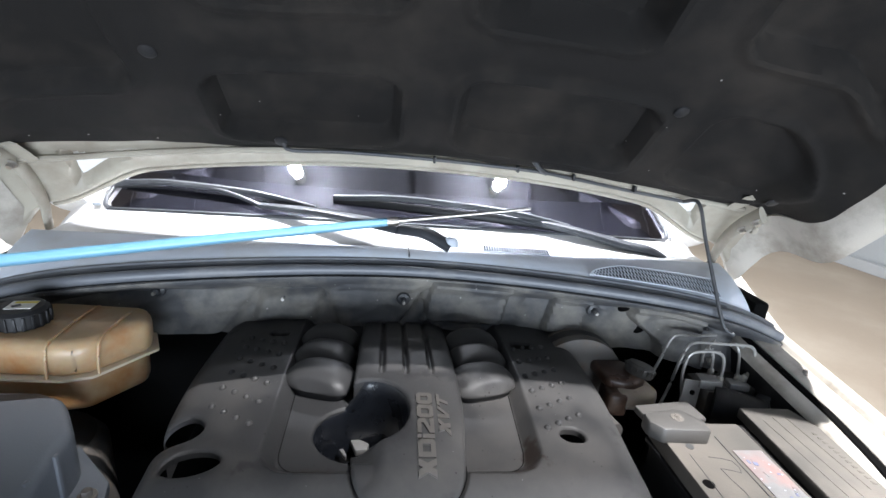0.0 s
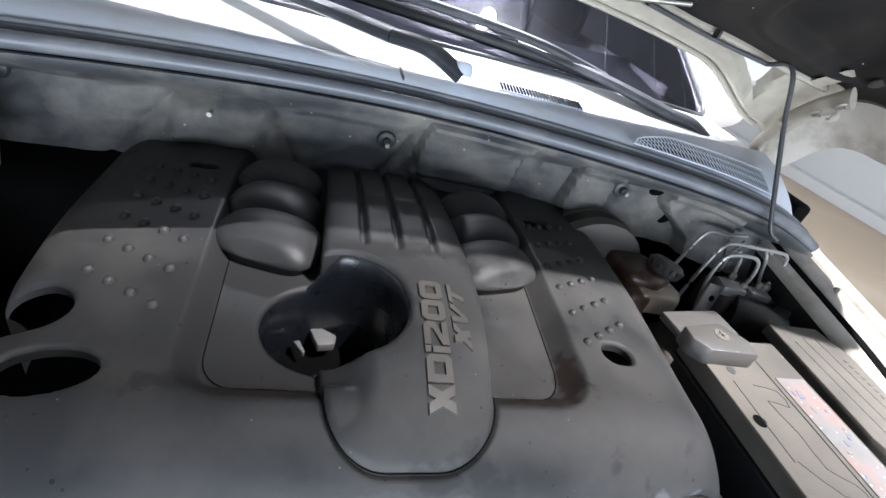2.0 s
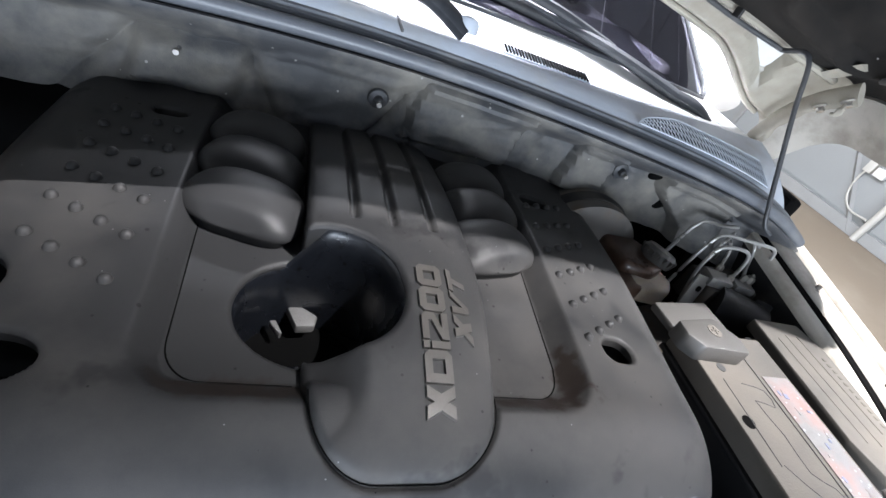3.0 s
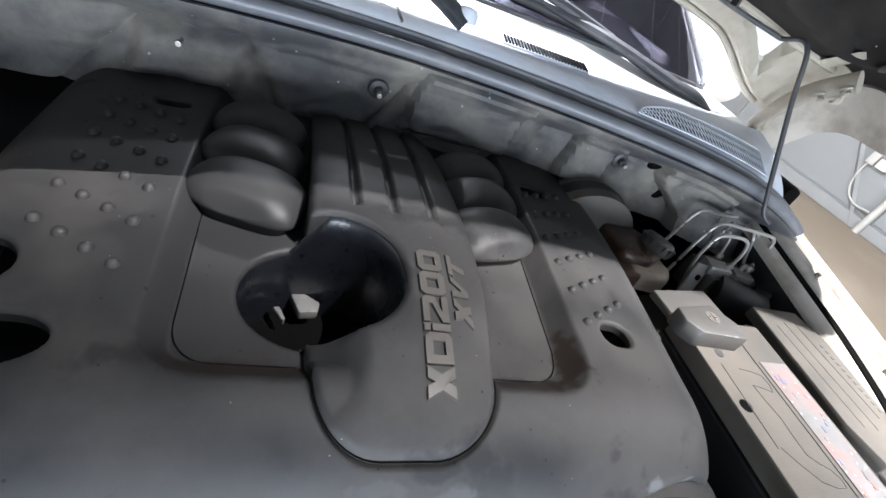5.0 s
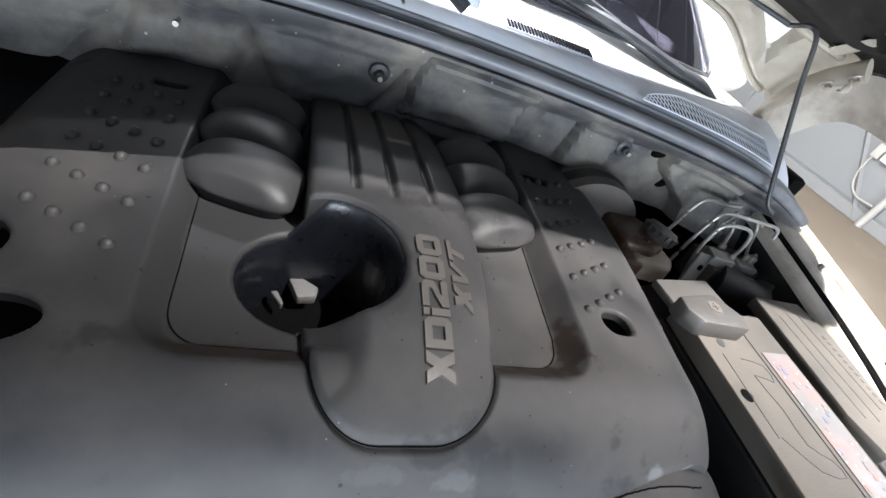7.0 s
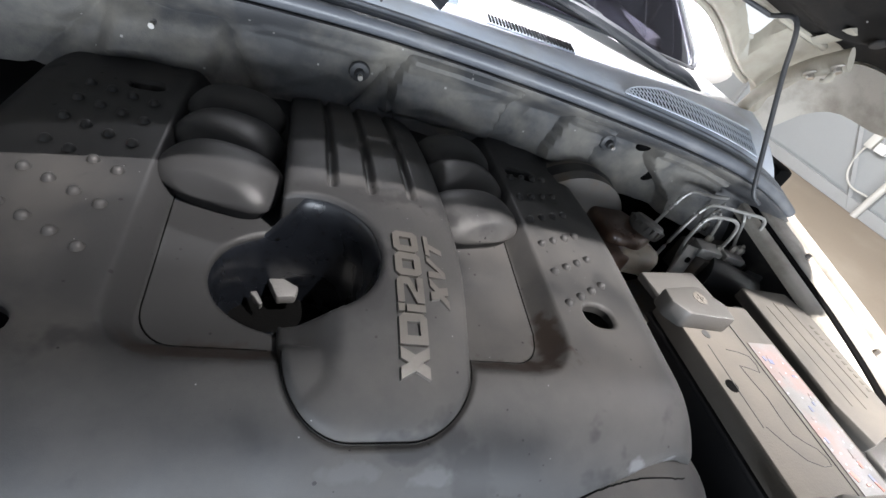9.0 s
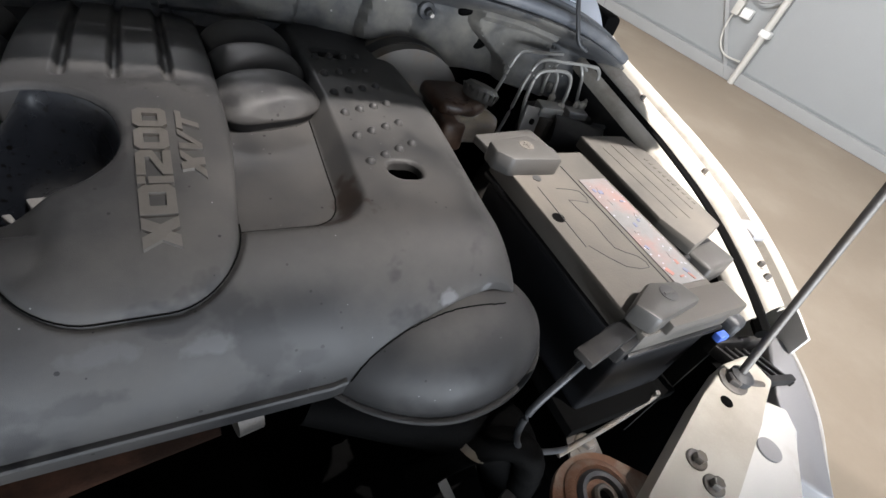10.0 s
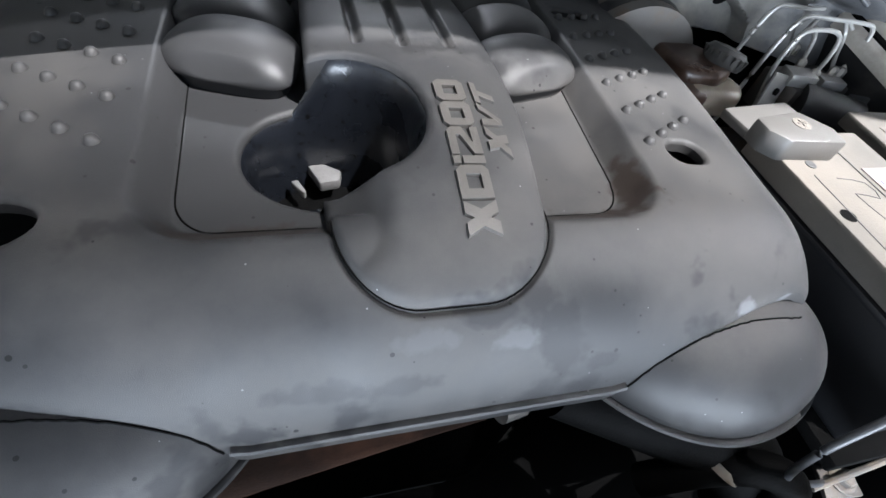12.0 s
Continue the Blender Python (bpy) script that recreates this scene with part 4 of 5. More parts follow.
def windscreen():
    def pane(u, v):
        x = XC + (2 * u - 1) * (0.815 - 0.10 * v - 0.035 * (1 - math.sqrt(max(0, 1 - max(0, 1 - v / 0.06) ** 2))))
        return glass_point(x, 0.02 + 0.80 * v) + Vector((0, 0, 0.0))
    g = part("windscreen", sheet(pane, 40, 20, 0.005), "glass", CAR, "dark dusty windscreen reflecting ceiling lamps")
    g.visible_shadow = False
    # black band round the glass
    for side in (-1, 1):
        line = [glass_point(XC + side * (0.818 - 0.10 * k - 0.035 * (1 - math.sqrt(max(0, 1 - max(0, 1 - k / 0.06) ** 2)))), 0.02 + 0.80 * k) + Vector((0, 0, 0.003)) for k in [0, 0.01, 0.02, 0.035, 0.06, 0.2, 0.4, 0.7, 1.0]]
        part("pillar_trim", sweep(line, 0.006, 8, 3), "rubber", CAR)
        line = [glass_point(XC + side * (0.94 - 0.12 * k), 0.04 + 0.79 * k) + Vector((0, 0.01, -0.005)) for k in np.linspace(0, 1, 8)]
        part("pillar", sweep(line, 0.065, 14, 3, 0.6), "white", CAR, "white painted windscreen pillar")
        def corner(u, v):
            q = -0.075 + 0.85 * v
            p = glass_point(XC + side * (0.800 + 0.16 * u - 0.10 * max(0, q)), q)
            return p + Vector((0, 0, -0.006 - 0.05 * u * u))
        part("cowl_corner", sheet(corner, 14, 30, 0.004), "white", CAR, "white painted scuttle corner beside the glass")
    lowline = [glass_point(x, 0.016) + Vector((0, 0, 0.004)) for x in np.linspace(XC - 0.79, XC + 0.79, 30)]
    part("glass_trim", sweep(lowline, 0.005, 8, 1), "rubber", CAR)

    # clip bracket at the foot of the pillar trim
    for side in (-1, 1):
        a, b = glass_point(XC + side * 0.825, 0.02), glass_point(XC + side * 0.822, 0.105)
        part("trim_clip", sweep([a + Vector((0, 0, 0.012)), a.lerp(b, 0.5) + Vector((side * 0.010, 0, 0.014)), b + Vector((0, 0, 0.010))], 0.011, 8, 4, 0.6), "cowl", CAR, "grey clip at the foot of the pillar")

    def dash(u, v):
        x = XC + (2 * u - 1) * 0.80
        return Vector((x, glass_y(x) + 0.04 + 0.55 * v, 1.19 + 0.06 * v - 0.12 * max(0, v - 0.75) * 4))
    part("dashboard", sheet(dash, 20, 12, 0.02), "dash", CAR)
    part("seat_back", box((1.3, 0.15, 0.7), (XC, 2.35, 1.15), 0.06), "dash", CAR)
    part("roof", sheet(lambda u, v: Vector((XC + (2 * u - 1) * 0.66, 2.0 + 1.2 * v, 1.70 + 0.03 * math.sin(math.pi * u))), 16, 8, 0.03), "white", CAR)
    part("cabin_rear", box((1.4, 0.05, 1.2), (XC, 3.2, 1.1), 0.02), "dash", CAR)
    for side in (-1, 1):
        part("cabin_side", box((0.05, 1.75, 1.1), (XC + side * 0.78, 2.35, 0.68), 0.02), "white", CAR)
        part("cabin_window_frame", box((0.04, 1.2, 0.48), (XC + side * 0.72, 2.6, 1.45), 0.02), "dash", CAR)


windscreen()


def wiper(pivot, elbow, end, blade_a, blade_b, label):
    t = thing("wiper", pivot, label, "wiper", "windscreen wipers")
    p, e, q = Vector(pivot), Vector(elbow), Vector(end)
    part("arm_base", sweep([p, p.lerp(e, 0.5) + Vector((0, 0, 0.012)), e], lambda k: 0.025 - 0.003 * k, 12, 8, 0.6), "wiper", t)
    part("arm", sweep([e, e.lerp(q, 0.5) + Vector((0, 0, 0.008)), q], lambda k: 0.023 - 0.010 * k, 10, 8, 0.6), "wiper", t)
    part("cap", lathe([(0.019, -0.008), (0.019, 0.006), (0.015, 0.013), (0.006, 0.016)], p + Vector((0, 0, 0.008)), turned(-15, 0, 0), 24), "cowl", t, "domed pivot cap")
    a, b = Vector(blade_a), Vector(blade_b)
    lift = Vector((0, -0.012, 0.022))
    part("blade_bow", sweep([a, a.lerp(b, 0.25) + lift, a.lerp(b, 0.5) + lift * 1.2, a.lerp(b, 0.75) + lift, b], 0.0075, 8, 8, 1.2), "wiper", t)
    part("blade", sweep([a + Vector((0, 0, -0.004)), b + Vector((0, 0, -0.004))], 0.006, 8, 0, 2.2), "black", t)
    part("hook", sweep([q, q.lerp(a.lerp(b, 0.5) + lift, 0.5) + Vector((0, 0, 0.006)), a.lerp(b, 0.5) + lift * 1.2], 0.006, 8, 6), "wiper", t)


wiper((0.156, 1.105, 1.226), (0.029, 1.135, 1.256), (-0.335, 1.262, 1.262), (-0.772, 1.405, 1.264), (-0.195, 1.268, 1.262), "dusty black wiper with its arm pivot showing a domed cap")
wiper((0.786, 1.182, 1.184), (0.665, 1.205, 1.224), (0.300, 1.280, 1.272), (-0.150, 1.300, 1.286), (0.508, 1.254, 1.256), "dusty black wiper resting low across the windscreen")


# ---------------------------------------------------------------- bonnet
BONNET_LENGTH = 1.078
HOOD_A, FRAME_A = radians(42), radians(32)


def hood_point(x, s, lift=0.0):
    """A point of the bonnet's inside: s metres up from the liner's lower edge."""
    u = x - XC
    a = HOOD_A if s > 0 else FRAME_A
    droop = 0.150 * float(ramp01((abs(u) - 0.72) / 0.22)) * float(ramp01(s / 0.30)) + 0.055 * float(ramp01((abs(u) - 0.62) / 0.22)) * float(ramp01(-s / 0.11))
    b = FRAME_A + (HOOD_A - FRAME_A) * float(ramp01((s + 0.02) / 0.06))
    return Vector((x, 1.115 - s * math.cos(a) + lift * math.sin(b), 1.445 + s * math.sin(a) - 0.115 * u * u - 9.0 * max(0.0, abs(u) - 0.86) ** 2 - droop + lift * math.cos(b)))


def hood():
    h = thing("bonnet", hood_point(XC, -0.1), "open white car bonnet lined with black felt", "bonnet")

    def skin(u, v):
        x = XC + (2 * u - 1) * (0.975 - 0.08 * v * v)
        k = abs(2 * u - 1)
        s0 = -0.102 - 0.030 * k ** 3
        s1 = BONNET_LENGTH + 0.046 * float(ramp01((0.29 - abs(x - XC)) / 0.13)) - 0.4 * max(0.0, abs(x - XC) - 0.5) ** 2
        return hood_point(x, s0 + (s1 - s0) * v, 0.035 + 0.03 * float(ramp01(v / 0.15)) * float(ramp01((1 - v) / 0.12)))
    part("outer_skin", sheet(skin, 40, 24, 0.006), "white", h)

    tri = [((0.635, -0.060), (0.772, 0.004)), ((0.772, 0.004), (0.786, -0.098)), ((0.786, -0.098), (0.635, -0.060))]

    def pocket(u, q):
        """How deep inside the three-cornered pocket near each hinge."""
        inside = 1.0
        for (ax, ay), (bx, by) in tri:
            nx, ny = by - ay, -(bx - ax)
            inside = min(inside, ((u - ax) * nx + (q - ay) * ny) / math.hypot(nx, ny))
        return float(ramp01(inside / 0.014))

    def frame_face(u, v):
        x = XC + (2 * u - 1) * 0.93
        k = abs(2 * u - 1)
        s0 = -0.100 - 0.030 * k ** 3
        q = s0 + (0.10 - s0) * v
        bead = 0.012 * math.exp(-((q - s0 - 0.018) / 0.014) ** 2)
        return hood_point(x, q, 0.016 - bead + 0.046 * pocket(abs(x - XC), q) + 0.05 * float(ramp01((q - 0.02) / 0.06)))
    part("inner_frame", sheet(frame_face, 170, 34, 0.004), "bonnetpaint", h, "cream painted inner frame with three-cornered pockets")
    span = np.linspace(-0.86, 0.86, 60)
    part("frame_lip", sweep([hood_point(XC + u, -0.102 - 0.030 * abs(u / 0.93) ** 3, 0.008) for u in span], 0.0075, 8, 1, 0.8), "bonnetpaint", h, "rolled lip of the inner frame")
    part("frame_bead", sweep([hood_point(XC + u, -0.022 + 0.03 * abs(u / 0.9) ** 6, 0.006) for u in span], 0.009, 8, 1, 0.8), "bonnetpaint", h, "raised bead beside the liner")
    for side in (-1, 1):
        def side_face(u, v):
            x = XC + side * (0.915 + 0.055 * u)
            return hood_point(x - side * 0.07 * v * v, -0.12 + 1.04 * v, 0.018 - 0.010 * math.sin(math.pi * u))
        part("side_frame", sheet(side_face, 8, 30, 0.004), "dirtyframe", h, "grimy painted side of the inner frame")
        # flat hinge arm bent down to the wing, two bolts on its plate and a hooked end
        lift, out = (0.0, 0.86) if side > 0 else (0.042, 0.855)
        run = [(1.186, 1.150), (1.184, 1.180), (1.181, 1.216), (1.155, 1.277), (1.117, 1.321), (1.085, 1.345), (1.052, 1.368)]
        hinge = part("hinge", sweep([(XC + side * out, y, z + lift) for y, z in run], lambda k: 0.013 + 0.010 * k, 12, 6, 0.4, up=(1, 0, 0)), "bonnetpaint", h, "cream painted bonnet hinge")
        part("hook", sweep([(XC + side * (out - 0.004), 1.066, 1.352 + lift), (XC + side * out, 1.062, 1.334 + lift), (XC + side * (out + 0.004), 1.066, 1.320 + lift), (XC + side * (out + 0.002), 1.074, 1.316 + lift)], 0.007, 8, 5, 0.6), "bonnetpaint", hinge)
        part("plate", sweep([hood_point(XC + side * (out - 0.03), 0.08, 0.004), hood_point(XC + side * (out - 0.03), 0.0, 0.004)], 0.022, 4, 0, 0.3), "bonnetpaint", hinge)
        for y, z in ((1.068, 1.361), (1.108, 1.331)):
            hexbolt(hinge, (XC + side * (out - 0.006), y - 0.010, z + lift - 0.012), 0.0075, turned(132, 0, 0), "steel")

    # quilted felt liner
    def liner(u, v):
        x = XC + (2 * u - 1) * (0.905 - 0.06 * v * v)
        k = abs(2 * u - 1)
        s = -0.040 + 0.085 * k ** 6 + 0.055 * float(ramp01((-(2 * u - 1) - 0.25) / 0.4)) * (1 - v) + (0.98 - 0.12 * k ** 2) * v
        edge = min(1.0, 14 * min(v, 1 - v, u, 1 - u))
        d = -0.012 * edge
        for cx, cs, hx, hs, dep in PADS:
            q = float(rrect(np.array([x]), np.array([s]), cx, cs, hx, hs, 0.05)[0])
            d += dep * float(ramp01(-q / 0.020)) - 0.010 * math.exp(-((q - 0.008) / 0.012) ** 2)
        d += 0.006 * noise.noise(Vector((x * 5, s * 5, 0.4))) + 0.0025 * noise.noise(Vector((x * 17, s * 17, 2.4)))
        return hood_point(x, s, 0.010 + d)
    part("liner", sheet(liner, 210, 120, 0.006), "felt", h, "black quilted felt bonnet liner")
    for x, s in ((0.557, 0.263), (-0.414, 0.282), (0.90, 0.12), (0.06, 0.62), (-0.24, 0.03), (0.60, 0.70)):
        part("liner_clip", lathe([(0.015, 0.0), (0.014, 0.003), (0.009, 0.0055)], hood_point(x, s, -0.004), turned(180 - 42, 0, 0), 18), "black", h)
    return h


PADS = [(-0.17, 0.135, 0.185, 0.100, 0.034), (0.335, 0.150, 0.205, 0.105, 0.042), (-0.15, 0.56, 0.165, 0.18, 0.050), (0.275, 0.56, 0.155, 0.185, 0.060), (0.73, 0.60, 0.165, 0.185, 0.050), (-0.60, 0.46, 0.14, 0.26, 0.030), (0.76, 0.17, 0.13, 0.12, 0.022)]
HOOD = hood()


def washer_hose():
    t = thing("washer_hose", (0.70, 0.93, 1.13), "thin black washer hose clipped along the bonnet edge", "hose")
    line = [hood_point(-0.235, 0.03, -0.006), hood_point(-0.22, 0.012, -0.014), hood_point(-0.10, 0.004, -0.010), hood_point(0.10, -0.004, -0.010), hood_point(0.32, 0.0, -0.012), hood_point(0.45, -0.012, -0.010), hood_point(0.60, -0.020, -0.010), hood_point(0.735, -0.004, -0.014)]
    part("hose_run", sweep(line, 0.0044, 10, 6), "rubber", t)
    a = hood_point(0.735, -0.004, -0.014)
    part("hose_drop", sweep([a, (0.739, 1.055, 1.385), (0.752, 1.015, 1.305), (0.768, 0.972, 1.218), (0.781, 0.938, 1.150), (0.792, 0.925, 1.120), (0.812, 0.918, 1.108)], 0.0044, 10, 6), "rubber", t)
    for x in (0.10, 0.30, 0.44, 0.60):
        part("hose_clip", box((0.006, 0.018, 0.016), hood_point(x, -0.004, -0.010), 0.002), "black", t)
    part("hose_branch", sweep([hood_point(0.33, 0.03, -0.006), hood_point(0.35, 0.012, -0.014), hood_point(0.37, -0.002, -0.012)], 0.006, 10, 6), "rubber", t)


washer_hose()


def prop_rod():
    t = thing("prop_rod", (0.733, 0.322, 0.92), "dark steel rod propping the bonnet open", "prop rod")
    top = hood_point(0.812, 0.812, 0.0)
    part("rod", sweep([(0.775, 0.300, 0.915), (0.745, 0.312, 0.922), (0.735, 0.322, 0.935), Vector((0.735, 0.322, 0.935)).lerp(top, 0.5), top], 0.0055, 10, 6), "darksteel", t)
    part("grommet", lathe([(0.016, -0.004), (0.016, 0.006), (0.010, 0.010)], (0.735, 0.318, 0.925), None, 18), "rubber", t)


prop_rod()


# ---------------------------------------------------------------- wings, bay and front panel
def wing_line(y, off=0.0):
    """The right wing's upper edge: half width and height at y."""
    w = 0.999 - 0.9 * max(0, 0.68 - y) ** 2 - 0.11 * max(0, y - 0.75) + 0.35 * max(0, y - 0.99)
    return w - 0.085 + off, 1.058 + 0.20 * (y - 0.96)


def wings():
    for side in (-1, 1):
        t = part("wing_panel", sheet(lambda u, v: (lambda w, z: Vector((XC + side * (w + 0.083 + 0.004 * math.sin(min(v * 3, 1) * math.pi / 2)), 0.33 + 1.04 * u, z - 0.004 - 0.62 * v ** 1.5)))(*wing_line(0.33 + 1.04 * u)), 30, 14, 0.004), "white", CAR, "white painted front wing")
        # flange: inner ledge, gutter and outer lip
        prof = [(-0.060, -0.024), (-0.059, -0.016), (-0.055, -0.008), (-0.040, -0.003), (-0.034, -0.020), (-0.014, -0.020), (-0.008, 0.001), (0.000, 0.005), (0.028, 0.007), (0.033, -0.010), (0.060, -0.012), (0.066, 0.006), (0.078, 0.010), (0.085, 0.003)]

        def flange(u, v):
            y = 0.385 + 0.895 * u
            w, z = wing_line(y)
            i = v * (len(prof) - 1)
            j = min(int(i), len(prof) - 2)
            f = i - j
            a, b = prof[j], prof[j + 1]
            return Vector((XC + side * (w + a[0] + (b[0] - a[0]) * f), y, z + a[1] + (b[1] - a[1]) * f))
        part("wing_flange", sheet(flange, 40, 44, 0.003), "dirtyframe", CAR, "cream painted inner wing flange")
        # lower wall split off in black: dirt plus the shade of the deep bay
        part("apron", sheet(lambda u, v: Vector((XC + side * (wing_line(0.385 + 0.895 * u)[0] - 0.060 + 0.004 * v), 0.385 + 0.895 * u, wing_line(0.385 + 0.895 * u)[1] - 0.022 - 0.35 * v)), 30, 6, 0.003), "black", CAR, "dark inner apron, dirt and shade in its colour")
        part("wing_seal", sweep([(XC + side * (wing_line(y)[0] - 0.024), y, wing_line(y)[1] - 0.008) for y in np.linspace(0.36, 1.02, 24)], 0.0125, 8, 2), "blackshade", CAR)
        part("wing_gap", sweep([(XC + side * (wing_line(y)[0] + 0.046), y, wing_line(y)[1] - 0.010) for y in np.linspace(0.39, 1.26, 30)], 0.0055, 6, 1), "rubber", CAR)
        for y in (0.434, 0.457, 0.658, 0.86):
            w, z = wing_line(y)
            hexbolt(CAR, (XC + side * (w + 0.014), y, z + 0.005), 0.0055, None, "darksteel")
        part("wing_clip", box((0.030, 0.05, 0.012), (XC + side * (wing_line(0.525)[0] + 0.045), 0.525, wing_line(0.525)[1] + 0.006), 0.004, turned(0, 0, -16 * side)), "lens", CAR)
        # added black block in place of the shade inside the gap
        part("gap_shade", box((0.045, 0.20, 0.13), (XC + side * 0.905, 1.115, 1.085), 0.012), "blackshade", CAR, "black block standing for the shaded gap behind the wing")
        part("inner_wing", box((0.02, 1.0, 0.62), (XC + side * 0.815, 0.72, 0.51)), "blackshade", CAR)
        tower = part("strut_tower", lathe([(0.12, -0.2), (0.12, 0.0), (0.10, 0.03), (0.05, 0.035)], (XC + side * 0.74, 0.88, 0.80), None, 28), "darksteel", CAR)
    part("undertray", box((1.75, 1.2, 0.2), (XC, 0.75, 0.1), 0.02), "blackshade", CAR)
    part("front_bay_wall", box((1.5, 0.03, 0.5), (XC, 0.20, 0.50)), "blackshade", CAR)


wings()


def front_panel():
    # upper cross member on the right, with its forward step
    t = part("cross_member", prism([(0.740, 0.345), (0.66, 0.318), (0.57, 0.283), (0.49, 0.252), (0.42, 0.222), (0.43, 0.16), (0.52, 0.178), (0.60, 0.212), (0.71, 0.258), (0.80, 0.298), (0.80, 0.345)], 0.880, 0.918, 0.006, 3), "cream", CAR, "dusty cream radiator cross member")
    part("front_lip", prism([(0.52, 0.176), (0.60, 0.210), (0.71, 0.256), (0.775, 0.284), (0.800, 0.262), (0.782, 0.232), (0.712, 0.195), (0.670, 0.150), (0.55, 0.130)], 0.860, 0.904, 0.006, 3), "white", CAR)
    part("cross_member_rest", box((1.15, 0.12, 0.04), (-0.09, 0.19, 0.88), 0.008), "cream", CAR)
    for x, y in ((0.573, 0.258), (0.570, 0.229), (0.543, 0.207)):
        hexbolt(CAR, (x, y, 0.918), 0.0075, None, "darksteel")
    part("plug", lathe([(0.016, 0), (0.016, 0.003), (0.010, 0.004)], (0.705, 0.232, 0.904), None, 20), "lens", CAR)
    part("hole", lathe([(0.0085, 0), (0.0085, 0.0015)], (0.686, 0.299, 0.9175), None, 18), "blackshade", CAR)
    hexbolt(CAR, (0.725, 0.318, 0.918), 0.012, None, "darksteel")
    # headlamp back
    hl = thing("headlamp", (0.90, 0.26, 0.8), "grey headlamp housing with black ribbed bracket", "headlamp")
    part("housing", prism([(0.948, 0.380), (0.962, 0.340), (0.872, 0.238), (0.768, 0.150), (0.742, 0.190), (0.832, 0.284)], 0.72, 0.885, 0.006, 3), "lens", hl)
    part("wing_edge", sweep([(0.966, 0.352, 0.884), (0.920, 0.284, 0.882), (0.872, 0.230, 0.878), (0.815, 0.182, 0.872), (0.764, 0.142, 0.866)], 0.004, 8, 6), "white", hl, "thin white wing edge beside the lamp")
    for k in range(5):
        part("rib", box((0.005, 0.07, 0.02), (0.80 + 0.016 * k, 0.345 - 0.006 * k, 0.885), 0.001, turned(0, 0, 18)), "black", hl)
    part("bracket", box((0.10, 0.012, 0.03), (0.84, 0.375, 0.885), 0.003, turned(0, 0, -12)), "black", hl)
    part("bracket", box((0.10, 0.012, 0.03), (0.83, 0.305, 0.885), 0.003, turned(0, 0, -12)), "black", hl)
    bmp = part("bump_stop", box((0.034, 0.05, 0.04), (0.795, 0.40, 0.93), 0.010, turned(0, 0, 12), 3), "rubber", CAR)


front_panel()


def radiator_mount():
    t = thing("radiator_mount", (0.44, 0.29, 0.80), "round rusty steel radiator mount with rubber bush", "mount")
    part("plate", prism([(0.474 + 0.062 * math.cos(a), 0.274 + 0.050 * math.sin(a)) for a in np.linspace(0.75, math.pi * 1.72, 26)] + [(0.560, 0.196), (0.592, 0.214), (0.580, 0.246)], 0.846, 0.856, 0.003), "rust", t)
    part("collar", lathe([(0.046, 0.0), (0.046, 0.003), (0.041, 0.008), (0.036, 0.009), (0.033, 0.004)], (0.474, 0.271, 0.856), None, 36), "rust", t)
    part("bush", lathe([(0.032, 0.0), (0.032, 0.007), (0.028, 0.011), (0.023, 0.010), (0.021, 0.003)], (0.474, 0.271, 0.856), None, 32), "rubber", t)
    part("pin", lathe([(0.014, 0.0), (0.014, 0.011), (0.0115, 0.013), (0.0085, 0.012), (0.0078, 0.004)], (0.474, 0.271, 0.857), None, 24), "darksteel", t)
    part("bore", lathe([(0.0078, 0.0), (0.0078, 0.0062)], (0.474, 0.271, 0.857), None, 18), "blackshade", t)
    hexbolt(t, (0.560, 0.232, 0.853), 0.009, None, "rust")
    r = thing("radiator", (0.2, 0.27, 0.3), "black radiator tank below the front panel", "radiator")
    part("tank", box((0.62, 0.07, 0.06), (0.07, 0.275, 0.80), 0.015, None, 3), "blackshade", r)
    part("core", box((0.60, 0.05, 0.5), (0.07, 0.275, 0.52)), "blackshade", r)
    part("tag", box((0.011, 0.045, 0.002), (0.312, 0.335, 0.838), 0.0, turned(20, 0, 12)), "terminal", r, "small torn silver tag")
    part("fan_shroud", box((0.07, 0.06, 0.016), (0.365, 0.285, 0.832), 0.004, turned(0, 12, 25)), "black", r)
    h = thing("radiator_hose", (0.4, 0.36, 0.8), "black rubber radiator hose, curved", "hose")
    part("hose", sweep([(0.32, 0.40, 0.74), (0.37, 0.385, 0.82), (0.41, 0.365, 0.845), (0.435, 0.345, 0.82), (0.45, 0.335, 0.74)], 0.020, 16, 8), "blackshade", h)
    part("hose_clamp", lathe([(0.0215, -0.005), (0.0215, 0.005)], (0.372, 0.384, 0.822), turned(-18, 35, 0), 20), "darksteel", h)


radiator_mount()


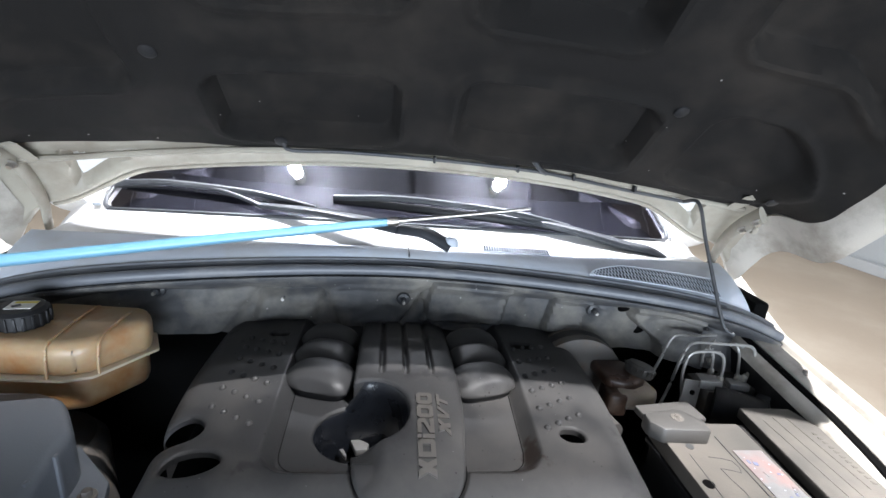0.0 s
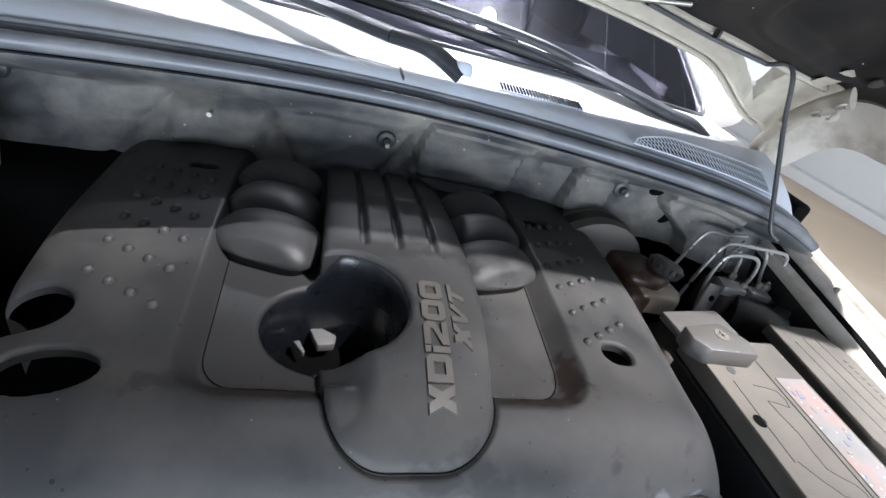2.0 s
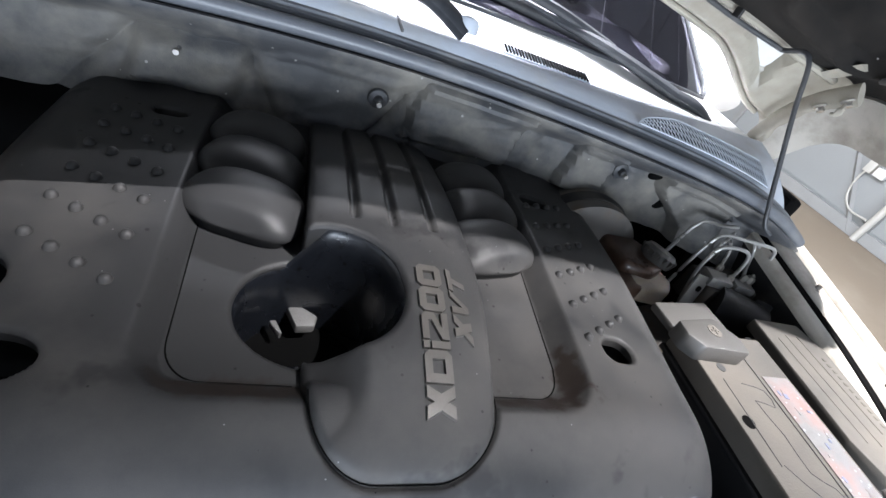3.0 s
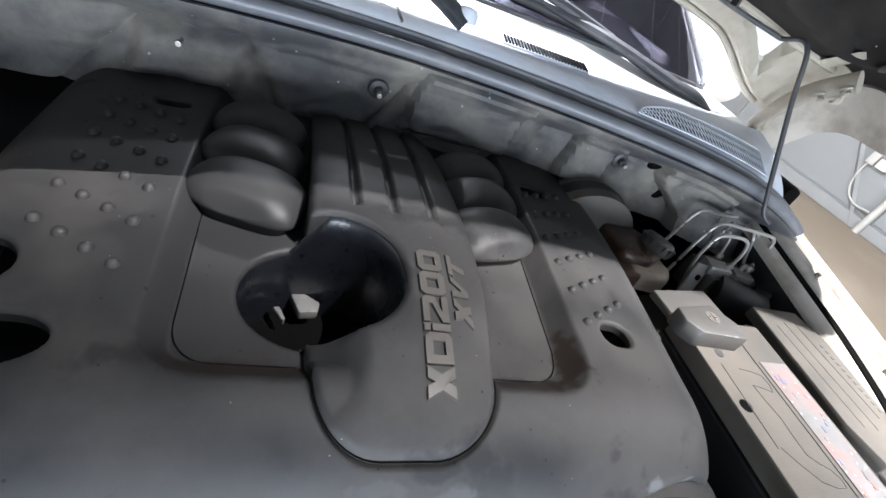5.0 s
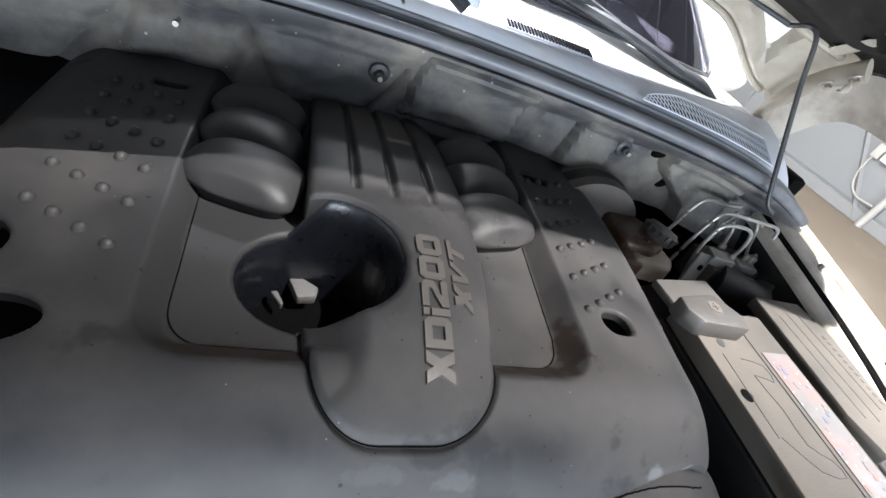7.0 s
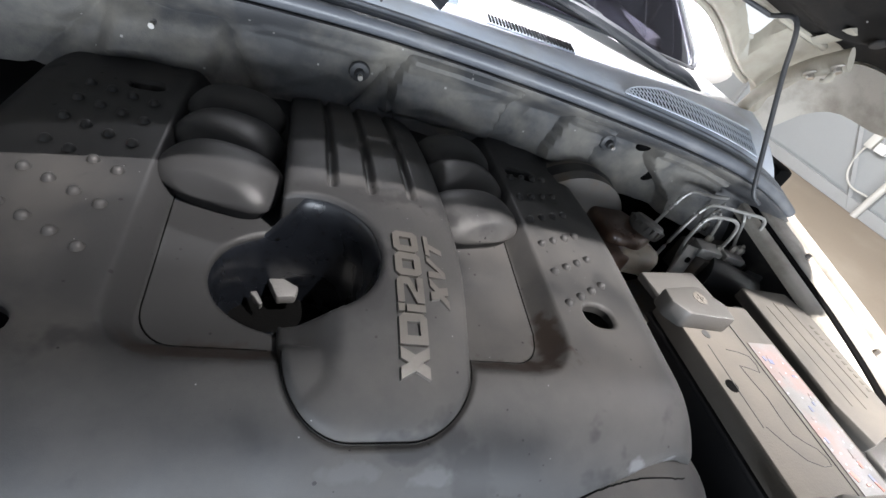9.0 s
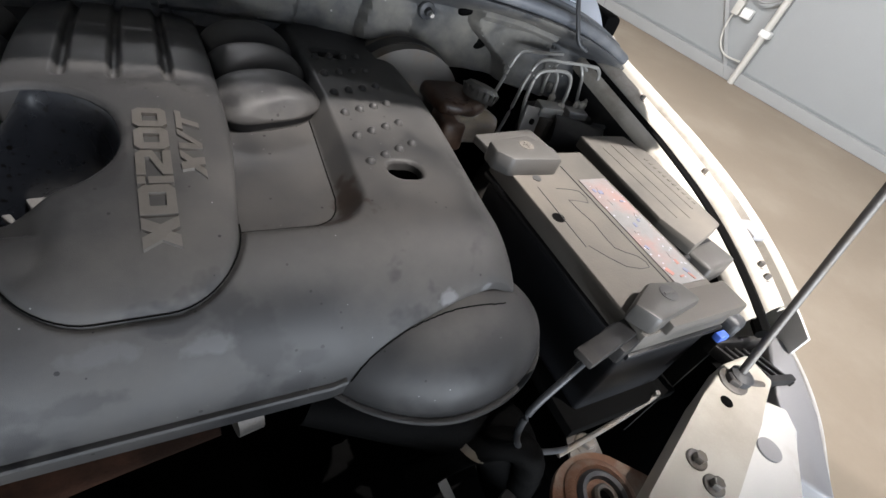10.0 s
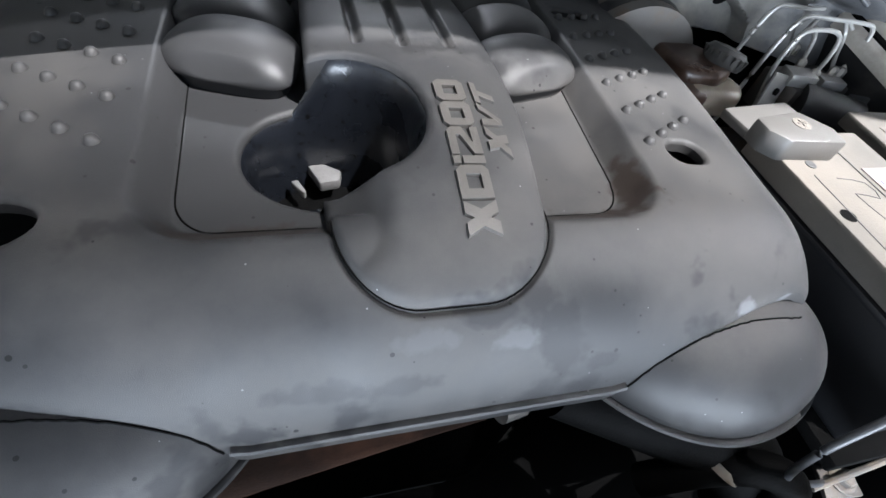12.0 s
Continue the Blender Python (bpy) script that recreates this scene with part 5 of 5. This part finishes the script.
# ---------------------------------------------------------------- battery and its neighbours
def battery():
    x0, x1, y0, y1, zt = 0.533, 0.716, 0.378, 0.735, 1.006
    cx, cy = (x0 + x1) / 2, (y0 + y1) / 2
    t = thing("battery", (cx, cy, 0.82), "dusty grey car battery with capped terminals and peeling sticker", "battery")
    part("case", box((x1 - x0 - 0.008, y1 - y0 - 0.008, 0.165), (cx, cy, 0.903), 0.006, None, 3), "batteryside", t, "battery case side with its shade in the colour")
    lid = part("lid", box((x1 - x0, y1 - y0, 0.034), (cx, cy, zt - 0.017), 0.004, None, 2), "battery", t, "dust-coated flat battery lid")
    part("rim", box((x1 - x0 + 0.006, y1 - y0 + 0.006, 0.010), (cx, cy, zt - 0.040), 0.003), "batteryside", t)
    # folded carrying handle set into the lid
    path = [(0.600, 0.650), (0.638, 0.640), (0.636, 0.612), (0.604, 0.622), (0.612, 0.570), (0.610, 0.520), (0.636, 0.500), (0.640, 0.478), (0.602, 0.486), (0.570, 0.530)]
    part("handle_groove", sweep([(x - 0.008, y - 0.008, zt + 0.0001) for x, y in path], 0.0007, 6, 2), "mark", t)
    part("handle_groove", sweep([(0.560, 0.648, zt + 0.0002), (0.556, 0.520, zt + 0.0002)], 0.0007, 6, 0), "mark", t)
    part("finger_notch", lathe([(0.010, 0), (0.010, 0.0006)], (0.551, 0.580, zt - 0.0002), None, 20), "blackshade", t)
    part("groove", box((0.0016, 0.30, 0.0016), (0.640, 0.545, zt + 0.0003), 0.0), "mark", t, "", False)
    part("polarity_mark", lathe([(0.0075, 0), (0.0075, 0.0008)], (0.572, 0.668, zt), None, 18), "mark", t)
    # sticker
    s = part("sticker", box((0.058, 0.225, 0.0014), (0.678, 0.545, zt + 0.0009), 0.0005), "sticker", t, "worn shiny sticker with faded print")
    rnd = random.Random(5)
    for k in range(16):
        y = 0.440 + 0.200 * rnd.random()
        tone = "labelred" if y < 0.545 and rnd.random() < 0.75 else ("labelblue" if rnd.random() < 0.5 else "sticker")
        part("print", box((0.003 + 0.006 * rnd.random(), 0.003 + 0.010 * rnd.random(), 0.0005 + 0.0003 * rnd.random()), (0.655 + 0.046 * rnd.random(), y, zt + 0.0018), 0.0, turned(0, 0, rnd.uniform(-20, 20))), tone, s, "", False)
    # positive terminal cap
    cap = part("terminal_cap", prism([(0.506, 0.728), (0.586, 0.742), (0.617, 0.705), (0.614, 0.674), (0.524, 0.678), (0.505, 0.700)], 1.002, 1.036, 0.006, 2), "terminal", t, "dusty hinged positive terminal cap")
    part("mark_ring", lathe([(0.012, 0.0), (0.012, 0.001), (0.0105, 0.0012)], (0.566, 0.712, 1.0358), None, 22), "battery", cap)
    part("mark_bar", box((0.014, 0.0025, 0.0012), (0.566, 0.712, 1.0374)), "battery", cap, "", False)
    part("mark_bar", box((0.0025, 0.014, 0.0012), (0.566, 0.712, 1.0374)), "battery", cap, "", False)
    part("cap_flap", box((0.13, 0.06, 0.016), (0.600, 0.778, 0.992), 0.004, turned(0, 0, 8)), "terminal", t)
    # negative terminal cap and clamp
    cap = part("terminal_cap", prism([(0.522, 0.408), (0.570, 0.432), (0.618, 0.424), (0.628, 0.392), (0.540, 0.378)], 1.004, 1.034, 0.006, 2), "terminal", t, "grey negative terminal cap with bar mark")
    part("mark_ring", lathe([(0.012, 0.0), (0.012, 0.001), (0.0105, 0.0012)], (0.583, 0.410, 1.0338), None, 22), "mark", cap)
    part("mark_bar", box((0.017, 0.003, 0.0014), (0.583, 0.410, 1.0352)), "terminal", cap, "", False)
    part("end_step", box((0.150, 0.045, 0.02), (0.640, 0.395, 1.012), 0.004), "battery", t)
    part("clamp", box((0.135, 0.024, 0.010), (0.495, 0.390, 1.0), 0.003, turned(0, 8, 14)), "black", t)
    part("clamp_block", box((0.035, 0.035, 0.025), (0.513, 0.392, 0.985), 0.004, turned(0, 0, 14)), "black", t)
    part("corner_cap", box((0.02, 0.012, 0.012), (0.706, 0.366, 0.965), 0.003), "blue", t, "small bright blue plastic clip")
    # tray and hold-down
    part("tray", box((0.22, 0.40, 0.02), (cx, cy, 0.815), 0.004), "blackshade", t)


battery()


def battery_cable():
    t = thing("battery_cable", (0.49, 0.36, 0.8), "grey battery earth cable bent down to a bolt", "cable")
    part("cable", sweep([(0.455, 0.380, 0.992), (0.425, 0.372, 0.978), (0.395, 0.366, 0.935), (0.395, 0.360, 0.885), (0.425, 0.355, 0.840), (0.480, 0.350, 0.805), (0.53, 0.347, 0.788)], 0.0040, 10, 8), "rubber", t)
    part("lug", prism([(0.52, 0.33), (0.575, 0.325), (0.582, 0.355), (0.535, 0.368)], 0.775, 0.782, 0.002), "darksteel", t)
    hexbolt(t, (0.557, 0.345, 0.782), 0.010)
    b = thing("battery_bracket", (0.6, 0.36, 0.8), "thin dirty steel battery hold-down rod", "bracket")
    part("rod", sweep([(0.50, 0.345, 0.79), (0.60, 0.352, 0.805), (0.68, 0.360, 0.822), (0.685, 0.361, 0.835)], 0.004, 8, 4), "darksteel", b)


battery_cable()


def fuse_box():
    t = thing("fuse_box", (0.81, 0.63, 0.85), "dusty grey fuse box with a ribbed lid", "fuse box")
    part("base", box((0.12, 0.28, 0.12), (0.808, 0.632, 0.915), 0.006), "black", t)
    lid = part("lid", prism([(0.764, 0.793), (0.880, 0.791), (0.898, 0.730), (0.874, 0.529), (0.768, 0.495), (0.752, 0.560)], 0.978, 1.002, 0.004, 2), "fuse", t, "dust-coated lid with three raised ribs")
    for k, (x, y0, y1) in enumerate(((0.788, 0.555, 0.750), (0.816, 0.550, 0.760), (0.846, 0.570, 0.760))):
        part("rib", box((0.0022, y1 - y0, 0.0016), (x, (y0 + y1) / 2, 1.0022), 0.0006), "fuse", lid)
    for k in range(11):
        part("embossed_mark", box((0.0085, 0.0075, 0.0012), (0.868, 0.585 + 0.0125 * k, 1.0022), 0.0004), "fuse", lid)
    part("catch", box((0.080, 0.048, 0.045), (0.822, 0.488, 0.958), 0.006, turned(0, 0, 8), 3), "terminal", t, "pale grey moulded catch")


fuse_box()


CAP = (0.592, 0.905, 1.006)


def brake_parts():
    b = thing("brake_booster", (0.47, 1.0, 0.9), "round black brake servo against the bulkhead", "brake servo")
    part("drum", lathe([(0.02, -0.09), (0.075, -0.085), (0.100, -0.055), (0.108, -0.045), (0.108, -0.035), (0.104, -0.03), (0.112, 0.0), (0.112, 0.05)], (0.470, 1.00, 0.955), turned(90, 0, 0), 40), "darksteel", b)
    part("band", lathe([(0.113, -0.012), (0.115, 0.0), (0.113, 0.012)], (0.470, 0.985, 0.955), turned(90, 0, 0), 40), "black", b)
    r = thing("brake_fluid_reservoir", (0.58, 0.88, 0.92), "milky brake fluid reservoir with a grey screw cap", "reservoir")
    part("bottle", prism([(0.520, 0.842), (0.600, 0.835), (0.624, 0.862), (0.612, 0.925), (0.565, 0.945), (0.525, 0.915)], 0.950, 0.995, 0.014, 3), "bottle", r, "milky stained plastic bottle")
    part("neck", prism([(0.505, 0.875), (0.560, 0.858), (0.600, 0.880), (0.598, 0.930), (0.540, 0.985), (0.495, 0.960)], 0.985, 1.014, 0.010, 3), "bottlebrown", r, "brown fluid-stained shoulder")
    part("outlet", prism([(0.500, 0.845), (0.545, 0.838), (0.550, 0.90), (0.505, 0.91)], 0.935, 0.992, 0.010, 3), "bottlebrown", r)
    cap = part("cap", lathe([(0.030, 0.0), (0.032, 0.005), (0.032, 0.020), (0.027, 0.026), (0.010, 0.028)], CAP, turned(-8, 14, 0), 28), "terminal", r, "dusty grey screw cap")
    for k in range(16):
        a = k * math.tau / 16
        part("grip", box((0.004, 0.003, 0.016), Vector(CAP) + turned(-8, 14, 0) @ Vector((0.032 * math.cos(a), 0.032 * math.sin(a), 0.012)), 0.0, turned(-8, 14, math.degrees(a))), "terminal", cap, "", False)
    m = part("cylinder", sweep([(0.47, 0.93, 0.93), (0.50, 0.80, 0.925)], 0.025, 16, 0), "darksteel", r)
    a = thing("abs_unit", (0.83, 0.90, 0.85), "dirty alloy anti-lock brake unit with bent steel pipes", "brake unit")
    part("block", box((0.14, 0.08, 0.07), (0.825, 0.925, 0.945), 0.005, turned(0, 0, 5)), "darksteel", a)
    part("bracket", box((0.055, 0.005, 0.075), (0.722, 0.890, 0.962), 0.002, turned(-12, 14, 12)), "pipe", a)
    part("bracket_hole", lathe([(0.006, -0.004), (0.006, 0.0)], (0.726, 0.8855, 0.972), turned(78, 0, 12), 14), "blackshade", a)
    part("valve_head", box((0.050, 0.036, 0.022), (0.772, 0.905, 0.990), 0.003, turned(0, 0, -12)), "pipe", a)
    part("valve_head", box((0.046, 0.030, 0.016), (0.846, 0.902, 0.985), 0.003, turned(0, 0, -12)), "pipe", a)
    part("motor", sweep([(0.775, 0.885, 0.945), (0.865, 0.835, 0.940)], 0.046, 28, 0), "black", a, "black pump motor")
    part("motor_cap", lathe([(0.022, 0.0), (0.022, 0.03), (0.019, 0.034), (0.012, 0.030)], (0.895, 0.875, 0.955), turned(60, 30, 0), 22), "rubber", a)
    runs = ([(0.655, 0.955, 0.960), (0.682, 0.968, 1.012), (0.690, 0.970, 1.042), (0.700, 0.970, 1.068), (0.715, 0.970, 1.077), (0.762, 0.972, 1.075), (0.828, 0.990, 1.070)],
            [(0.660, 0.905, 0.900), (0.691, 0.925, 0.957), (0.705, 0.930, 1.025), (0.716, 0.930, 1.067), (0.736, 0.930, 1.079), (0.786, 0.930, 1.078), (0.862, 0.930, 1.075), (0.884, 0.930, 1.068), (0.893, 0.930, 1.050), (0.897, 0.929, 1.008), (0.890, 0.925, 0.985)],
            [(0.712, 0.892, 0.930), (0.700, 0.900, 1.000), (0.698, 0.900, 1.040), (0.703, 0.900, 1.062), (0.718, 0.900, 1.071), (0.755, 0.900, 1.073), (0.778, 0.900, 1.068), (0.790, 0.900, 1.055), (0.796, 0.900, 1.030), (0.798, 0.902, 1.002)],
            [(0.792, 0.965, 0.995), (0.789, 0.965, 1.032), (0.796, 0.966, 1.049), (0.825, 0.985, 1.058)],
            [(0.785, 0.950, 1.056), (0.801, 0.948, 1.036), (0.797, 0.935, 1.000)],
            [(0.863, 0.965, 1.064), (0.876, 0.957, 1.039), (0.870, 0.940, 1.010), (0.850, 0.912, 0.992)],
            [(0.873, 0.965, 1.062), (0.898, 0.955, 1.037), (0.895, 0.940, 1.003), (0.866, 0.910, 0.990)])
    for run in runs:
        part("brake_pipe", sweep(run, 0.0036, 8, 6), "pipe", a)
        x, y, z = run[-1]
        part("pipe_nut", lathe([(0.0075, 0), (0.0075, 0.014), (0.004, 0.018)], (x, y, 0.990), None, 6), "steel", a)


brake_parts()


def left_side():
    t = thing("coolant_tank", (-0.57, 0.85, 0.95), "amber-stained translucent coolant tank with black screw cap", "coolant tank")
    part("upper_shell", prism([(-0.452, 0.90), (-0.485, 0.965), (-0.66, 0.975), (-0.78, 0.93), (-0.80, 0.80), (-0.56, 0.790), (-0.52, 0.805)], 1.036, 1.108, 0.024, 4), "tank", t, "stained amber plastic half")
    part("lower_shell", prism([(-0.470, 0.91), (-0.495, 0.960), (-0.66, 0.970), (-0.775, 0.93), (-0.79, 0.81), (-0.58, 0.800), (-0.535, 0.812)], 0.955, 1.040, 0.024, 4), "tank", t, "stained amber plastic half")
    part("weld_seam", prism([(-0.447, 0.905), (-0.480, 0.970), (-0.66, 0.98), (-0.785, 0.935), (-0.805, 0.795), (-0.56, 0.785), (-0.515, 0.80)], 1.0345, 1.0415, 0.003, 2), "tankseam", t, "pale welded seam")
    for x, y0, y1 in ((-0.580, 0.780, 0.975), (-0.505, 0.800, 0.955)):
        part("tank_rib", sweep([(x, y0 + 0.004, 1.045), (x, y0 + 0.010, 1.085), (x, y0 + 0.030, 1.108), (x, y1 - 0.030, 1.108), (x, y1 - 0.008, 1.080)], 0.0028, 8, 6), "tank", t)
    cap = part("cap", lathe([(0.030, 0.0), (0.042, 0.002), (0.042, 0.030), (0.036, 0.036), (0.010, 0.037)], (-0.665, 0.872, 1.106), None, 32), "black", t, "ribbed black screw cap")
    for k in range(20):
        a = k * math.tau / 20
        part("grip", box((0.005, 0.005, 0.026), (-0.665 + 0.042 * math.cos(a), 0.872 + 0.042 * math.sin(a), 1.121), 0.001, turned(0, 0, math.degrees(a))), "black", cap)
    lab = part("cap_label", box((0.042, 0.034, 0.0012), (-0.662, 0.872, 1.1436), 0.0, turned(0, 0, 8)), "label", t, "small white warning label", False)
    part("print", box((0.036, 0.008, 0.0006), (-0.660, 0.882, 1.1446), 0.0, turned(0, 0, 8)), "labelyellow", lab, "", False)
    part("print", box((0.014, 0.010, 0.0006), (-0.668, 0.866, 1.1446), 0.0, turned(0, 0, 45)), "mark", lab, "", False)
    a = thing("air_filter_box", (-0.55, 0.62, 0.8), "blue-grey plastic air filter box with ribs", "air filter")
    part("body", prism([(-0.75, 0.45), (-0.44, 0.47), (-0.46, 0.655), (-0.52, 0.735), (-0.57, 0.755), (-0.78, 0.75)], 0.86, 1.045, 0.018, 4), "airbox", a)
    part("flange", prism([(-0.78, 0.44), (-0.425, 0.46), (-0.40, 0.60), (-0.415, 0.645), (-0.50, 0.72), (-0.57, 0.765), (-0.79, 0.76)], 0.935, 0.955, 0.004), "airbox", a)
    for k in range(3):
        part("rib", box((0.006, 0.010, 0.11), (-0.452 - 0.006 * k, 0.60 - 0.05 * k, 0.99), 0.002), "airbox", a)
    hexbolt(a, (-0.43, 0.615, 0.955), 0.008)


left_side()


def pointer():
    t = thing("pointer_stick", POINTER[0], "pale blue telescopic pointing stick with a thin steel tip", "pointer")
    a, j, b = (Vector(p) for p in POINTER)
    part("handle", sweep([a + (a - j) * 0.8, a, j], lambda k: 0.0105 - 0.0045 * k, 14, 4), "pointer", t)
    part("tip", sweep([j, b], lambda k: 0.0034 - 0.0012 * k, 10, 0), "steel", t)
    part("ferrule", sweep([j - (j - a).normalized() * 0.012, j + (b - j).normalized() * 0.004], 0.0066, 12, 0), "steel", t)


POINTER = ((-0.477, 0.610, 1.335), (0.011, 0.670, 1.400), (0.208, 0.670, 1.431))
pointer()
